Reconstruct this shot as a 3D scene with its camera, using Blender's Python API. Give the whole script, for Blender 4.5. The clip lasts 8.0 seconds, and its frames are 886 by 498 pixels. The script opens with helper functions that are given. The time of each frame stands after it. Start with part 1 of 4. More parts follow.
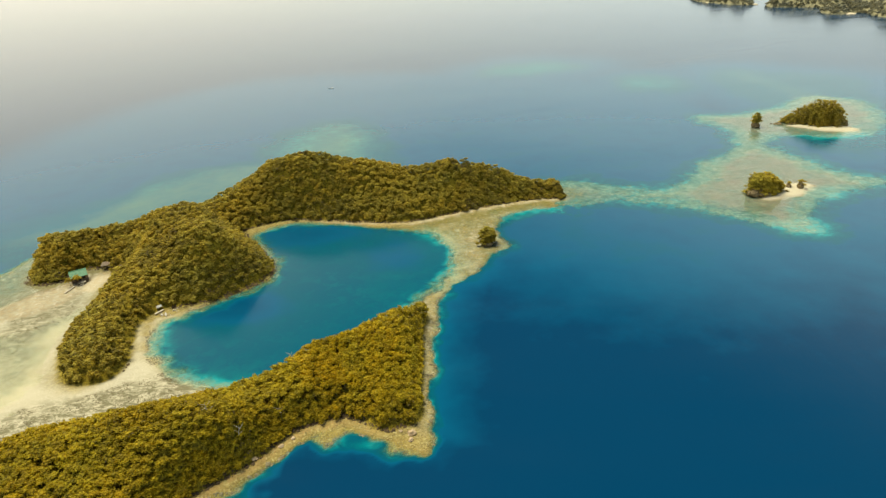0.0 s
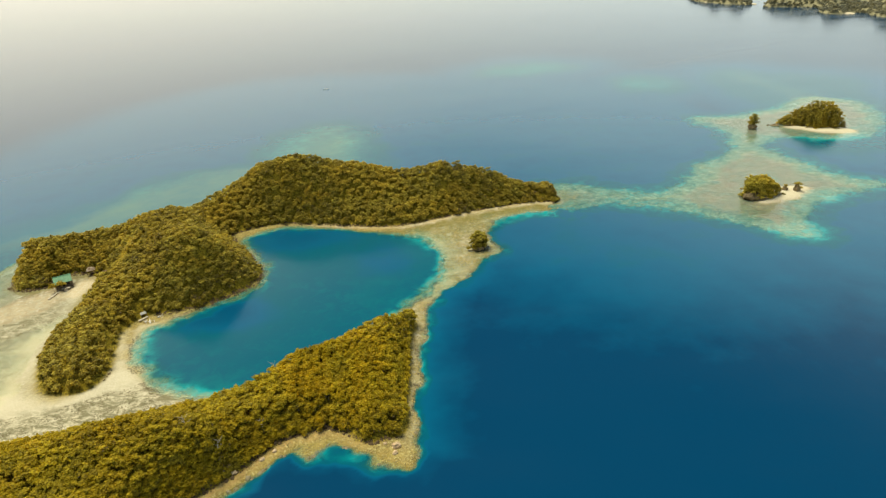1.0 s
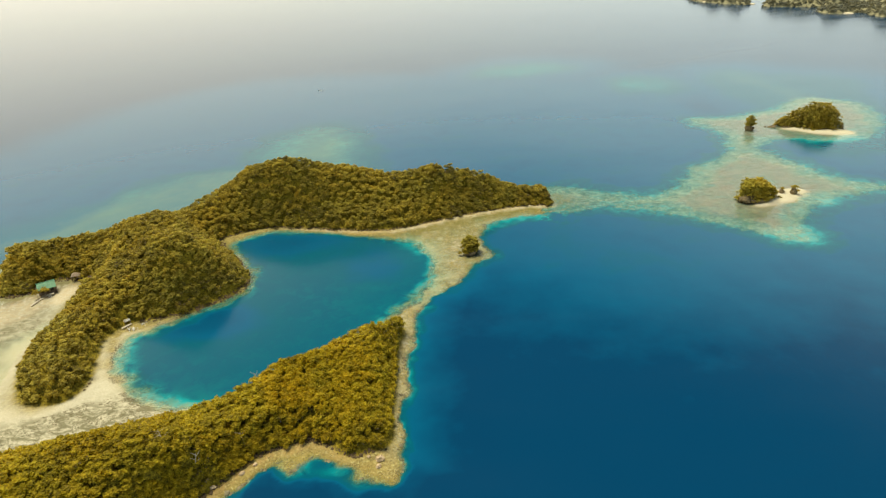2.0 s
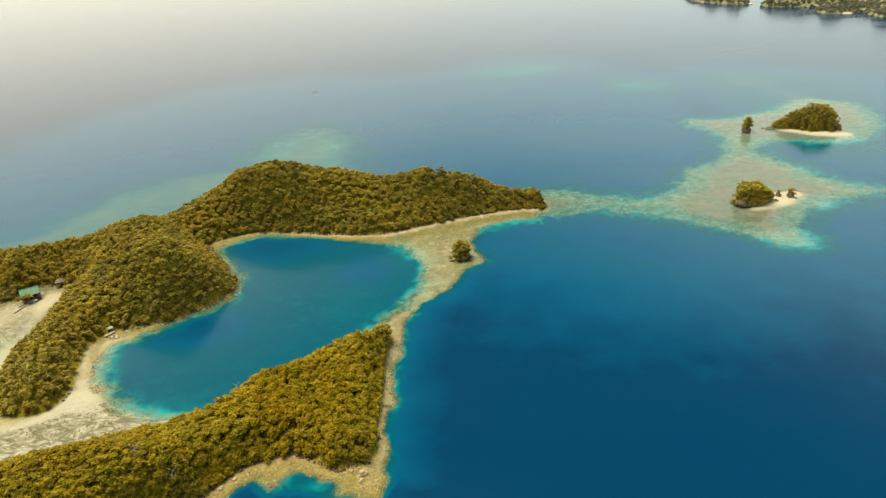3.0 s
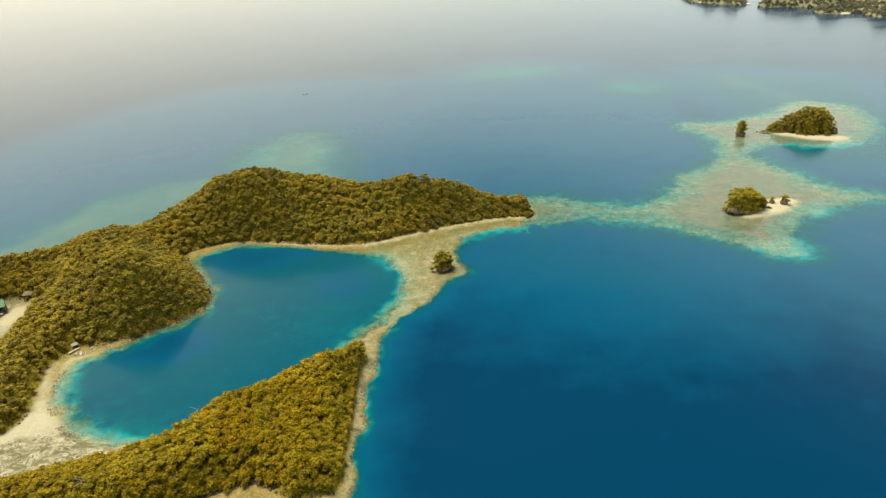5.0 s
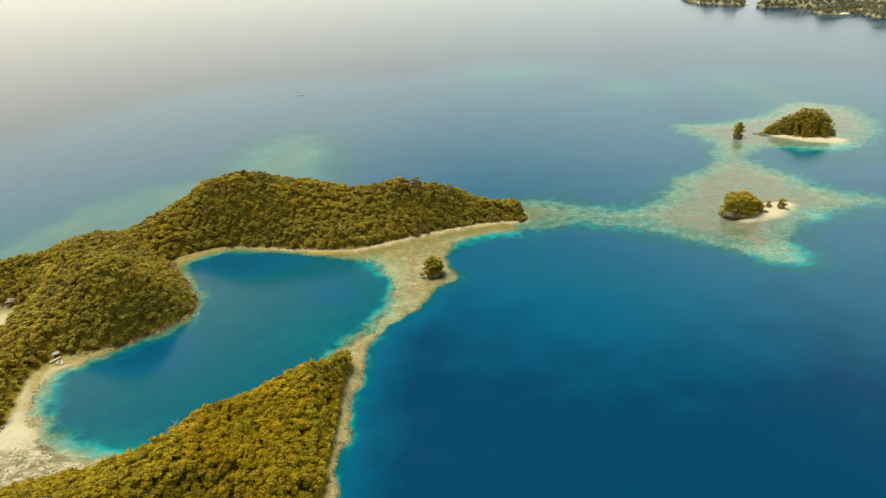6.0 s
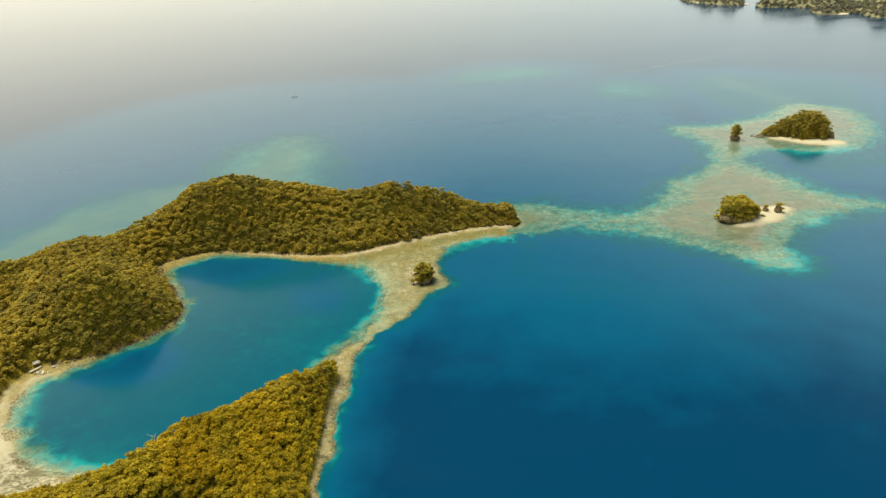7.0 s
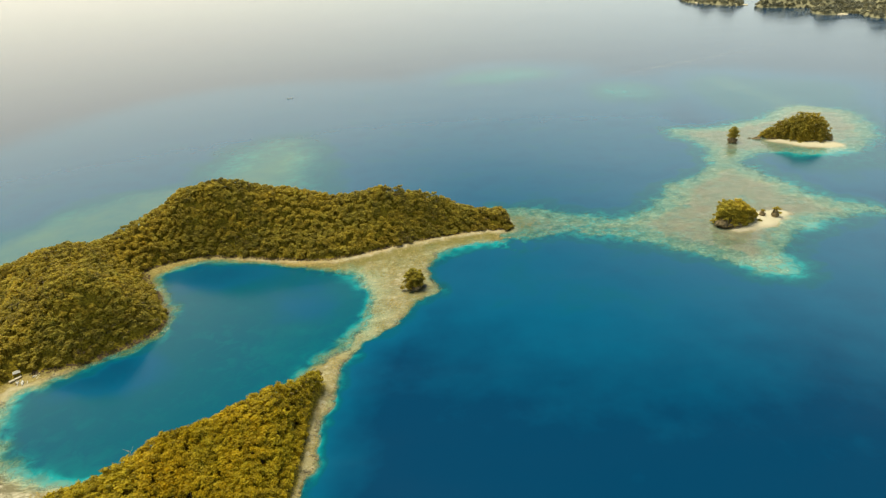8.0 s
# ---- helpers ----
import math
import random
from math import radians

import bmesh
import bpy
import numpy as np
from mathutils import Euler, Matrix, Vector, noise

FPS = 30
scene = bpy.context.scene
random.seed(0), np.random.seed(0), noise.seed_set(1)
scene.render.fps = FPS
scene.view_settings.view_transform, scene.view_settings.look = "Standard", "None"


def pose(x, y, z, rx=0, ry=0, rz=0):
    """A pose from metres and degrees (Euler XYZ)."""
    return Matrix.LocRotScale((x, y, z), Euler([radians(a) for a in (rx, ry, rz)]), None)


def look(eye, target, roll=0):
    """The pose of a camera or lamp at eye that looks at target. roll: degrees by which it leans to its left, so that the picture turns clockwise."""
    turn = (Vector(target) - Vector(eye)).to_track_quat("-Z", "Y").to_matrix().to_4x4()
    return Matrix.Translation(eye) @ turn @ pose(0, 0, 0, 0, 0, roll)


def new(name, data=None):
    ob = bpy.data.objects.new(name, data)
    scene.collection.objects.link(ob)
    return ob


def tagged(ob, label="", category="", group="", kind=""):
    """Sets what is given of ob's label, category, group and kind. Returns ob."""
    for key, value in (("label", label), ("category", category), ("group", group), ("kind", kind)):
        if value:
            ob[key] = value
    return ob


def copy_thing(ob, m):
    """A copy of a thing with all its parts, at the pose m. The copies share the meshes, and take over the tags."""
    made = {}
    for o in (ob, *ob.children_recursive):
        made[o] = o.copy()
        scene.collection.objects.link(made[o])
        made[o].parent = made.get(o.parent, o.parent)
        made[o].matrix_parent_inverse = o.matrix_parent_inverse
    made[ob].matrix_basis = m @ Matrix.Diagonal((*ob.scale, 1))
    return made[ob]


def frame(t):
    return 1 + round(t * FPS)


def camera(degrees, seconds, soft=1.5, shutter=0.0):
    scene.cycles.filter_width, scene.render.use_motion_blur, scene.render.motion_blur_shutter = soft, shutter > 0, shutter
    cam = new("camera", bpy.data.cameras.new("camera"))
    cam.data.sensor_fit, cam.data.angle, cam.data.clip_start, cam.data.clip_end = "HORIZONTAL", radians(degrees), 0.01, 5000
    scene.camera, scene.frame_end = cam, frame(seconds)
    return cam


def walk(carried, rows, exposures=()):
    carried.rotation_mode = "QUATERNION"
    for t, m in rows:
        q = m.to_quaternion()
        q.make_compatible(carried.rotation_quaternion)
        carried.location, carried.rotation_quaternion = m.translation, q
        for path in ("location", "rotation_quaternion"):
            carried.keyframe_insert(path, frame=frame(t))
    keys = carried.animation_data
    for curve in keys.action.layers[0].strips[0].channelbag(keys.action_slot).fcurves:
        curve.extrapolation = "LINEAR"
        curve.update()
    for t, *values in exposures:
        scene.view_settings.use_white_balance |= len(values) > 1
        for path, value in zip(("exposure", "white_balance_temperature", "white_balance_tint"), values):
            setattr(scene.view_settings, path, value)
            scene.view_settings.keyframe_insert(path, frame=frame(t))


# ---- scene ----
# a drone that slides level over the water, 110 m up
cam = camera(70.0, 8.0, soft=1.35)
ROWS = [
    (0.0, 0.000, 0.000, 110.000, -25.232, -3.184, 0.000),
    (1.0, 3.708, 4.325, 109.884, -25.250, -3.229, -0.030),
    (2.0, 7.399, 8.680, 109.770, -25.261, -3.275, -0.055),
    (3.0, 11.073, 13.063, 109.657, -25.267, -3.321, -0.074),
    (4.0, 14.728, 17.475, 109.546, -25.266, -3.367, -0.087),
    (5.0, 18.366, 21.916, 109.436, -25.260, -3.412, -0.095),
    (6.0, 21.987, 26.386, 109.327, -25.248, -3.458, -0.097),
    (7.0, 25.590, 30.884, 109.220, -25.231, -3.504, -0.093),
    (8.0, 29.176, 35.412, 109.115, -25.207, -3.549, -0.084),
]
walk(cam, [(t, pose(x, y, z, 90 + tilt, 0, turn) @ pose(0, 0, 0, 0, 0, lean)) for t, x, y, z, tilt, lean, turn in ROWS],
     exposures=((0.0, 0.0, 7100, 0), (8.0, 0.0, 7100, 0)))

# ---- light: high thin overcast, the sun behind it ahead and to the left ----
SUN_AZIMUTH, SUN_HEIGHT = radians(50), radians(70)
world = bpy.data.worlds.new("world")
scene.world = world
world.use_nodes = True
wn, wl = world.node_tree.nodes, world.node_tree.links
wn.clear()
sky = wn.new("ShaderNodeTexSky")
sky.sky_type, sky.sun_disc, sky.sun_elevation, sky.sun_rotation = "NISHITA", False, SUN_HEIGHT, -SUN_AZIMUTH
sky.air_density, sky.dust_density, sky.ozone_density, sky.altitude = 0.8, 0.2, 4.0, 100
way = wn.new("ShaderNodeTexCoord").outputs["Generated"]
split, toward = wn.new("ShaderNodeSeparateXYZ"), wn.new("ShaderNodeVectorMath")
toward.operation = "DOT_PRODUCT"
toward.inputs[1].default_value = (-0.80, 0.49, 0.34)  # the hazy glow below the sun
away = wn.new("ShaderNodeVectorMath")  # and a bank of thin cloud over the far islands
away.operation, away.inputs[1].default_value = "DOT_PRODUCT", (0.82, 0.47, 0.33)
haze, glow, lift, far_lift = (wn.new("ShaderNodeMapRange") for k in range(4))
for node, low, high, to_low, to_high in ((haze, 0.21, 0.475, 0.96, 0.0), (glow, 0.1, 1.0, 0.0, 1.0), (lift, 0.52, 0.97, 0.0, 0.19), (far_lift, 0.60, 1.0, 0.0, 0.15)):
    node.interpolation_type = "SMOOTHSTEP"
    for key, value in (("From Min", low), ("From Max", high), ("To Min", to_low), ("To Max", to_high)):
        node.inputs[key].default_value = value
veil_tone, veil = wn.new("ShaderNodeMix"), wn.new("ShaderNodeMix")
veil_tone.data_type = veil.data_type = "RGBA"
veil_tone.inputs["A"].default_value, veil_tone.inputs["B"].default_value = (12.5, 13.5, 13.9, 1), (14.7, 13.6, 12.3, 1)
sky_out, sky_bg = wn.new("ShaderNodeOutputWorld"), wn.new("ShaderNodeBackground")
sky_bg.inputs["Strength"].default_value = 0.10
wl.new(way, split.inputs[0])
wl.new(way, toward.inputs[0])
lower, lowest = wn.new("ShaderNodeMath"), wn.new("ShaderNodeMath")  # the veil reaches higher on both sides
lower.operation = lowest.operation = "SUBTRACT"
wl.new(way, away.inputs[0])
wl.new(away.outputs["Value"], far_lift.inputs["Value"])
wl.new(toward.outputs["Value"], lift.inputs["Value"])
wl.new(split.outputs["Z"], lower.inputs[0])
wl.new(lift.outputs["Result"], lower.inputs[1])
wl.new(lower.outputs[0], lowest.inputs[0])
wl.new(far_lift.outputs["Result"], lowest.inputs[1])
wl.new(lowest.outputs[0], haze.inputs["Value"])
wl.new(toward.outputs["Value"], glow.inputs["Value"])
wl.new(glow.outputs["Result"], veil_tone.inputs["Factor"])
wl.new(haze.outputs["Result"], veil.inputs["Factor"])
wl.new(sky.outputs["Color"], veil.inputs["A"])
wl.new(veil_tone.outputs["Result"], veil.inputs["B"])
wl.new(veil.outputs["Result"], sky_bg.inputs["Color"])
wl.new(sky_bg.outputs["Background"], sky_out.inputs["Surface"])

sun = new("sun", bpy.data.lights.new("sun", "SUN"))
sun.data.energy, sun.data.angle, sun.data.color = 4.9, radians(32), (1.0, 0.92, 0.78)
sun_from = Vector((-math.sin(SUN_AZIMUTH) * math.cos(SUN_HEIGHT), math.cos(SUN_AZIMUTH) * math.cos(SUN_HEIGHT), math.sin(SUN_HEIGHT)))
sun.matrix_world = look(sun_from * 900, (0, 0, 0))


# ---- materials ----
class Shade:
    """A small builder of node materials."""

    def __init__(self, name, rough=0.8, spec=0.3, metal=0.0):
        self.mat = bpy.data.materials.new(name)
        self.mat.use_nodes = True
        self.nodes, self.links = self.mat.node_tree.nodes, self.mat.node_tree.links
        self.bsdf = self.nodes["Principled BSDF"]
        self.out = self.nodes["Material Output"]
        self.bsdf.inputs["Roughness"].default_value = rough
        self.bsdf.inputs["Specular IOR Level"].default_value = spec
        self.bsdf.inputs["Metallic"].default_value = metal
        self.place = self.nodes.new("ShaderNodeNewGeometry").outputs["Position"]

    def put(self, value, socket):
        if hasattr(value, "is_linked"):
            self.links.new(value, socket)
        elif isinstance(value, tuple) and len(value) == 3 and socket.type == "RGBA":
            socket.default_value = (*value, 1)
        else:
            socket.default_value = value

    def noise(self, scale, detail=4, rough=0.6, vector=None, warp=0.0):
        n = self.nodes.new("ShaderNodeTexNoise")
        self.put(vector or self.place, n.inputs["Vector"])
        n.inputs["Scale"].default_value, n.inputs["Detail"].default_value = scale, detail
        n.inputs["Roughness"].default_value, n.inputs["Distortion"].default_value = rough, warp
        return n.outputs["Fac"]

    def cells(self, scale, feature="F1"):
        n = self.nodes.new("ShaderNodeTexVoronoi")
        n.feature = feature
        self.put(self.place, n.inputs["Vector"])
        n.inputs["Scale"].default_value = scale
        return n.outputs["Distance"]

    def stretched(self, sx, sy, sz, turn=0.0):
        n = self.nodes.new("ShaderNodeMapping")
        self.put(self.place, n.inputs["Vector"])
        n.inputs["Scale"].default_value = (sx, sy, sz)
        n.inputs["Rotation"].default_value = (0, 0, radians(turn))
        return n.outputs["Vector"]

    def attribute(self, name):
        n = self.nodes.new("ShaderNodeAttribute")
        n.attribute_name = name
        return n.outputs["Fac"]

    def math(self, kind, a, b=0.0, c=0.0):
        n = self.nodes.new("ShaderNodeMath")
        n.operation = kind
        for value, socket in zip((a, b, c), n.inputs):
            self.put(value, socket)
        return n.outputs[0]

    def ramp(self, value, low, high, to_low=0.0, to_high=1.0):
        n = self.nodes.new("ShaderNodeMapRange")
        for v, key in ((value, "Value"), (low, "From Min"), (high, "From Max"), (to_low, "To Min"), (to_high, "To Max")):
            self.put(v, n.inputs[key])
        return n.outputs["Result"]

    def mix(self, fac, a, b, blend="MIX"):
        n = self.nodes.new("ShaderNodeMix")
        n.data_type, n.blend_type = "RGBA", blend
        for v, key in ((fac, "Factor"), (a, "A"), (b, "B")):
            self.put(v, n.inputs[key])
        return n.outputs["Result"]

    def stops(self, value, rows):
        n = self.nodes.new("ShaderNodeValToRGB")
        self.put(value, n.inputs["Fac"])
        els = n.color_ramp.elements
        while len(els) < len(rows):
            els.new(0.5)
        for el, (at, colour) in zip(els, rows):
            el.position, el.color = at, (*colour, 1)
        return n.outputs["Color"]

    def bump(self, height, strength=0.5, distance=0.1):
        n = self.nodes.new("ShaderNodeBump")
        self.put(height, n.inputs["Height"])
        n.inputs["Strength"].default_value, n.inputs["Distance"].default_value = strength, distance
        return n.outputs["Normal"]

    def done(self, colour, normal=None, rough=None):
        self.put(colour, self.bsdf.inputs["Base Color"])
        if normal is not None:
            self.put(normal, self.bsdf.inputs["Normal"])
        if rough is not None:
            self.put(rough, self.bsdf.inputs["Roughness"])
        return self.mat


def worn(name, colour, colour_b, scale, rough=0.8, bump=0.3, metal=0.0):
    """Two tones of one surface, mixed by coarse stains and fine grain."""
    s = Shade(name, rough, 0.3, metal)
    stain, grain = s.noise(scale, 5, 0.65), s.noise(scale * 9, 3, 0.6)
    both = s.math("ADD", s.math("MULTIPLY", stain, 0.7), s.math("MULTIPLY", grain, 0.3))
    return s.done(s.mix(s.ramp(both, 0.35, 0.65), colour, colour_b), s.bump(both, bump, 0.08))


def water_material():
    s = Shade("sea_water")
    depth = s.attribute("depth")
    reef = s.ramp(s.noise(0.42, 8, 0.76, None, 0.5), 0.3, 0.7, 0.15, 1.85)
    d = s.math("MULTIPLY", depth, s.mix(s.ramp(depth, 1.0, 5.0), reef, s.ramp(s.noise(0.06, 4, 0.6), 0.3, 0.7, 0.85, 1.15)))
    d = s.math("MAXIMUM", d, 0.01)
    sandy = s.stops(s.math("DIVIDE", d, 30.0), (
        (0.0, (0.36, 0.44, 0.33)), (0.04, (0.14, 0.38, 0.345)), (0.10, (0.002, 0.29, 0.31)), (0.2, (0.0, 0.15, 0.172)),
        (0.32, (0.0, 0.095, 0.134)), (0.45, (0.0, 0.083, 0.168)), (0.98, (0.0, 0.037, 0.094))))
    rocky = s.stops(s.math("DIVIDE", d, 30.0), (
        (0.0, (0.17, 0.18, 0.10)), (0.04, (0.03, 0.14, 0.12)), (0.10, (0.0, 0.085, 0.115)), (0.2, (0.0, 0.078, 0.130)),
        (0.32, (0.0, 0.084, 0.130)), (0.45, (0.0, 0.083, 0.168)), (0.98, (0.0, 0.037, 0.094))))
    clean = s.math("ADD", s.attribute("clean"), s.ramp(s.noise(0.2, 6, 0.68, None, 0.6), 0.35, 0.65, -0.5, 0.45))
    body = s.mix(s.math("MINIMUM", s.math("MAXIMUM", clean, 0.0), 1.0), rocky, sandy)
    weedy = s.stops(s.math("DIVIDE", d, 30.0), ((0.0, (0.36, 0.36, 0.18)), (0.10, (0.15, 0.235, 0.155)), (0.17, (0.065, 0.16, 0.145)), (0.32, (0.0, 0.10, 0.155)), (0.98, (0.0, 0.037, 0.094))))
    body = s.mix(s.attribute("bank"), body, weedy)
    drift = s.noise(0.012, 3, 0.55, s.stretched(1.0, 0.35, 1.0, 25))
    body = s.mix(s.ramp(drift, 0.35, 0.7, 0.0, 0.12), body, s.mix(1.0, body, (1.0, 1.2, 1.08), "MULTIPLY"))
    clear = s.math("POWER", 2.718, s.math("DIVIDE", d, -1.5))
    bed, lit = s.nodes.new("ShaderNodeBsdfTransparent"), s.nodes.new("ShaderNodeBsdfDiffuse")
    s.put(s.mix(s.ramp(d, 0.0, 2.2), (0.97, 1.0, 0.95), (0.22, 0.80, 0.70)), bed.inputs["Color"])
    s.put(body, lit.inputs["Color"])
    under = s.nodes.new("ShaderNodeMixShader")
    s.put(clear, under.inputs["Fac"])
    s.links.new(lit.outputs[0], under.inputs[1])
    s.links.new(bed.outputs[0], under.inputs[2])
    ripple = s.math("ADD", s.noise(0.5, 4, 0.6, s.stretched(1.0, 0.5, 1.0, 20)), s.math("MULTIPLY", s.noise(0.07, 4, 0.6, s.stretched(1.0, 0.4, 1.0, 35)), 2.0))
    normal = s.bump(ripple, 0.12, 0.3)
    streak = s.noise(0.02, 5, 0.65, s.stretched(0.45, 1.9, 1.0, -10), 0.5)
    gloss, fresnel = s.nodes.new("ShaderNodeBsdfGlossy"), s.nodes.new("ShaderNodeFresnel")
    fresnel.inputs["IOR"].default_value = 1.33
    s.put(s.ramp(streak, 0.35, 0.65, 0.11, 0.20), gloss.inputs["Roughness"])
    s.put(normal, gloss.inputs["Normal"])
    surface = s.nodes.new("ShaderNodeMixShader")
    s.links.new(fresnel.outputs[0], surface.inputs["Fac"])
    s.links.new(under.outputs[0], surface.inputs[1])
    s.links.new(gloss.outputs[0], surface.inputs[2])
    s.links.new(surface.outputs[0], s.out.inputs["Surface"])
    s.nodes.remove(s.bsdf)
    return s.mat


def ground_material():
    """Reef flat, coral sand and forest floor, each where its attribute says. The floor tone also paints shade at the
    woods' foot.
    """
    s = Shade("reef_and_sand", 0.9, 0.15)
    coarse, patch, fine = s.noise(0.09, 4, 0.6), s.noise(0.42, 6, 0.7), s.noise(2.2, 5, 0.7)
    knob = s.cells(1.1)
    coral = s.mix(s.ramp(patch, 0.38, 0.62), (0.155, 0.118, 0.034), (0.31, 0.252, 0.082))
    coral = s.mix(s.ramp(fine, 0.44, 0.57, 0.0, 0.75), coral, (0.40, 0.305, 0.10))
    coral = s.mix(s.ramp(knob, 0.0, 0.5, 0.75, 0.0), coral, (0.15, 0.10, 0.035))
    speck = s.ramp(s.noise(0.8, 4, 0.7), 0.53, 0.62, 0.0, 0.8)
    coral = s.mix(speck, coral, (0.47, 0.39, 0.14))
    coral = s.mix(s.ramp(s.noise(1.6, 4, 0.75), 0.55, 0.61, 0.0, 0.65), coral, (0.56, 0.50, 0.24))
    pale = s.mix(s.ramp(fine, 0.3, 0.7), (0.50, 0.445, 0.30), (0.66, 0.60, 0.43))
    pale = s.mix(s.ramp(coarse, 0.4, 0.65, 0.0, 0.10), pale, (0.46, 0.36, 0.19))
    silt = s.mix(s.ramp(patch, 0.35, 0.65), (0.18, 0.138, 0.10), (0.265, 0.212, 0.16))
    floor_and_rim_shade = s.mix(s.ramp(s.noise(1.5, 7, 0.75), 0.38, 0.62), (0.05, 0.040, 0.006), (0.36, 0.265, 0.02))
    weed = s.math("MULTIPLY", s.ramp(s.noise(0.5, 8, 0.78, s.stretched(0.55, 1.0, 1.0, -28), 0.6), 0.42, 0.55, 0.0, 0.9), s.attribute("weed"))
    dots = s.math("MULTIPLY", s.ramp(s.noise(1.1, 6, 0.8), 0.52, 0.60, 0.0, 0.75), s.attribute("weed"))
    weed = s.math("MAXIMUM", weed, dots)
    broad = s.noise(0.16, 5, 0.68, None, 0.5)
    coral = s.mix(s.ramp(broad, 0.42, 0.62, 0.0, 0.55), coral, (0.33, 0.24, 0.074))
    coral = s.mix(s.ramp(broad, 0.48, 0.34, 0.0, 0.5), coral, (0.13, 0.105, 0.05))
    rim = s.mix(s.ramp(s.noise(0.34, 7, 0.74, None, 0.5), 0.44, 0.58), (0.22, 0.205, 0.125), (0.38, 0.365, 0.25))
    rim = s.mix(s.ramp(s.noise(0.45, 7, 0.74, None, 0.4), 0.54, 0.61, 0.0, 0.85), rim, (0.56, 0.54, 0.45))
    coral = s.mix(s.attribute("outer"), coral, rim)
    crust = s.ramp(s.noise(0.36, 7, 0.72, s.stretched(1.0, 0.7, 1.0, 15), 0.4), 0.57, 0.65, 0.0, 0.35)
    silt = s.mix(crust, silt, (0.40, 0.36, 0.29))
    silt_where = s.math("MULTIPLY", s.attribute("silt"), s.ramp(s.noise(0.3, 5, 0.7), 0.3, 0.6, 0.35, 1.0))
    tone = s.mix(silt_where, coral, silt)
    tone = s.mix(s.attribute("sand"), tone, pale)
    tone = s.mix(s.math("MULTIPLY", s.attribute("algae_and_foot_shade"), s.ramp(patch, 0.3, 0.6, 0.4, 0.9)), tone, (0.20, 0.17, 0.045))
    tone = s.mix(weed, tone, (0.165, 0.150, 0.075))
    tone = s.mix(s.math("MULTIPLY", s.attribute("soil"), s.ramp(s.noise(0.7, 5, 0.7), 0.4, 0.6, 0.1, 0.85)), tone, (0.47, 0.30, 0.115))
    tone = s.mix(s.attribute("wood"), tone, floor_and_rim_shade)
    height = s.math("ADD", s.math("MULTIPLY", patch, 1.0), s.math("MULTIPLY", fine, 0.35))
    return s.done(tone, s.bump(height, 1.0, 0.55))


def leaf_material(name, dark, mid, bright, dry=(0.20, 0.14, 0.06)):
    s = Shade(name, 0.62, 0.25)
    info = s.nodes.new("ShaderNodeObjectInfo")
    tone = s.math("FRACT", s.math("ADD", s.attribute("tone"), info.outputs["Random"]))
    geo = s.nodes.new("ShaderNodeNewGeometry")
    leaf = geo.outputs["Random Per Island"]
    stand = s.ramp(s.noise(0.045, 3, 0.6), 0.35, 0.65, -0.16, 0.18)
    t = s.math("ADD", s.math("ADD", s.math("MULTIPLY", tone, 0.50), s.math("MULTIPLY", leaf, 0.46)), stand)
    colour = s.stops(t, ((0.0, dry), (0.06, dark), (0.45, mid), (0.88, bright)))
    cool = s.ramp(s.math("ADD", s.noise(0.07, 4, 0.65), s.math("MULTIPLY", tone, 0.12)), 0.45, 0.65, 0.0, 0.38)
    colour = s.mix(cool, colour, s.mix(1.0, colour, (0.74, 0.98, 1.9), "MULTIPLY"))
    s.done(colour)
    thin, mixed = s.nodes.new("ShaderNodeBsdfTranslucent"), s.nodes.new("ShaderNodeMixShader")
    s.put(colour, thin.inputs["Color"])
    mixed.inputs["Fac"].default_value = 0.48
    s.links.new(s.bsdf.outputs[0], mixed.inputs[1])
    s.links.new(thin.outputs[0], mixed.inputs[2])
    s.links.new(mixed.outputs[0], s.out.inputs["Surface"])
    return s.mat


M_WATER, M_GROUND = water_material(), ground_material()
M_LEAF = leaf_material("golden_olive_foliage", (0.21, 0.158, 0.012), (0.45, 0.318, 0.014), (0.70, 0.485, 0.02))
M_RIDGE_LEAF = leaf_material("olive_foliage", (0.165, 0.130, 0.020), (0.41, 0.300, 0.034), (0.65, 0.48, 0.054))
M_SCRUB_LEAF = leaf_material("yellow_green_foliage", (0.18, 0.145, 0.02), (0.44, 0.335, 0.036), (0.66, 0.50, 0.055))
# colours of the far land, paled and greyed to paint in distance haze
M_FAR_LEAF = leaf_material("hazed_green_foliage", (0.22, 0.20, 0.11), (0.275, 0.25, 0.135), (0.32, 0.29, 0.155), (0.21, 0.18, 0.10))
M_FAR_FLOOR = worn("hazed_scrub_limestone", (0.20, 0.185, 0.10), (0.28, 0.255, 0.14), 0.15)
M_BARK = worn("grey_brown_bark", (0.10, 0.075, 0.045), (0.20, 0.16, 0.11), 3.0)
M_DEADWOOD = worn("bleached_deadwood", (0.42, 0.37, 0.29), (0.62, 0.56, 0.46), 3.0)
M_ROCK = worn("limestone", (0.065, 0.046, 0.022), (0.30, 0.225, 0.115), 0.8, 0.92, 0.9)
M_BOULDER = worn("pale_limestone", (0.38, 0.26, 0.14), (0.66, 0.50, 0.32), 1.2, 0.9, 0.8)
# limestone with the shade below overhanging trees put into its colour
M_LEDGE_SHADE = worn("shade_dark_limestone", (0.045, 0.030, 0.014), (0.15, 0.10, 0.048), 0.8, 0.95, 0.9)
M_CORAL = worn("tan_coral_rock", (0.20, 0.15, 0.05), (0.50, 0.40, 0.16), 0.9, 0.92, 0.6)
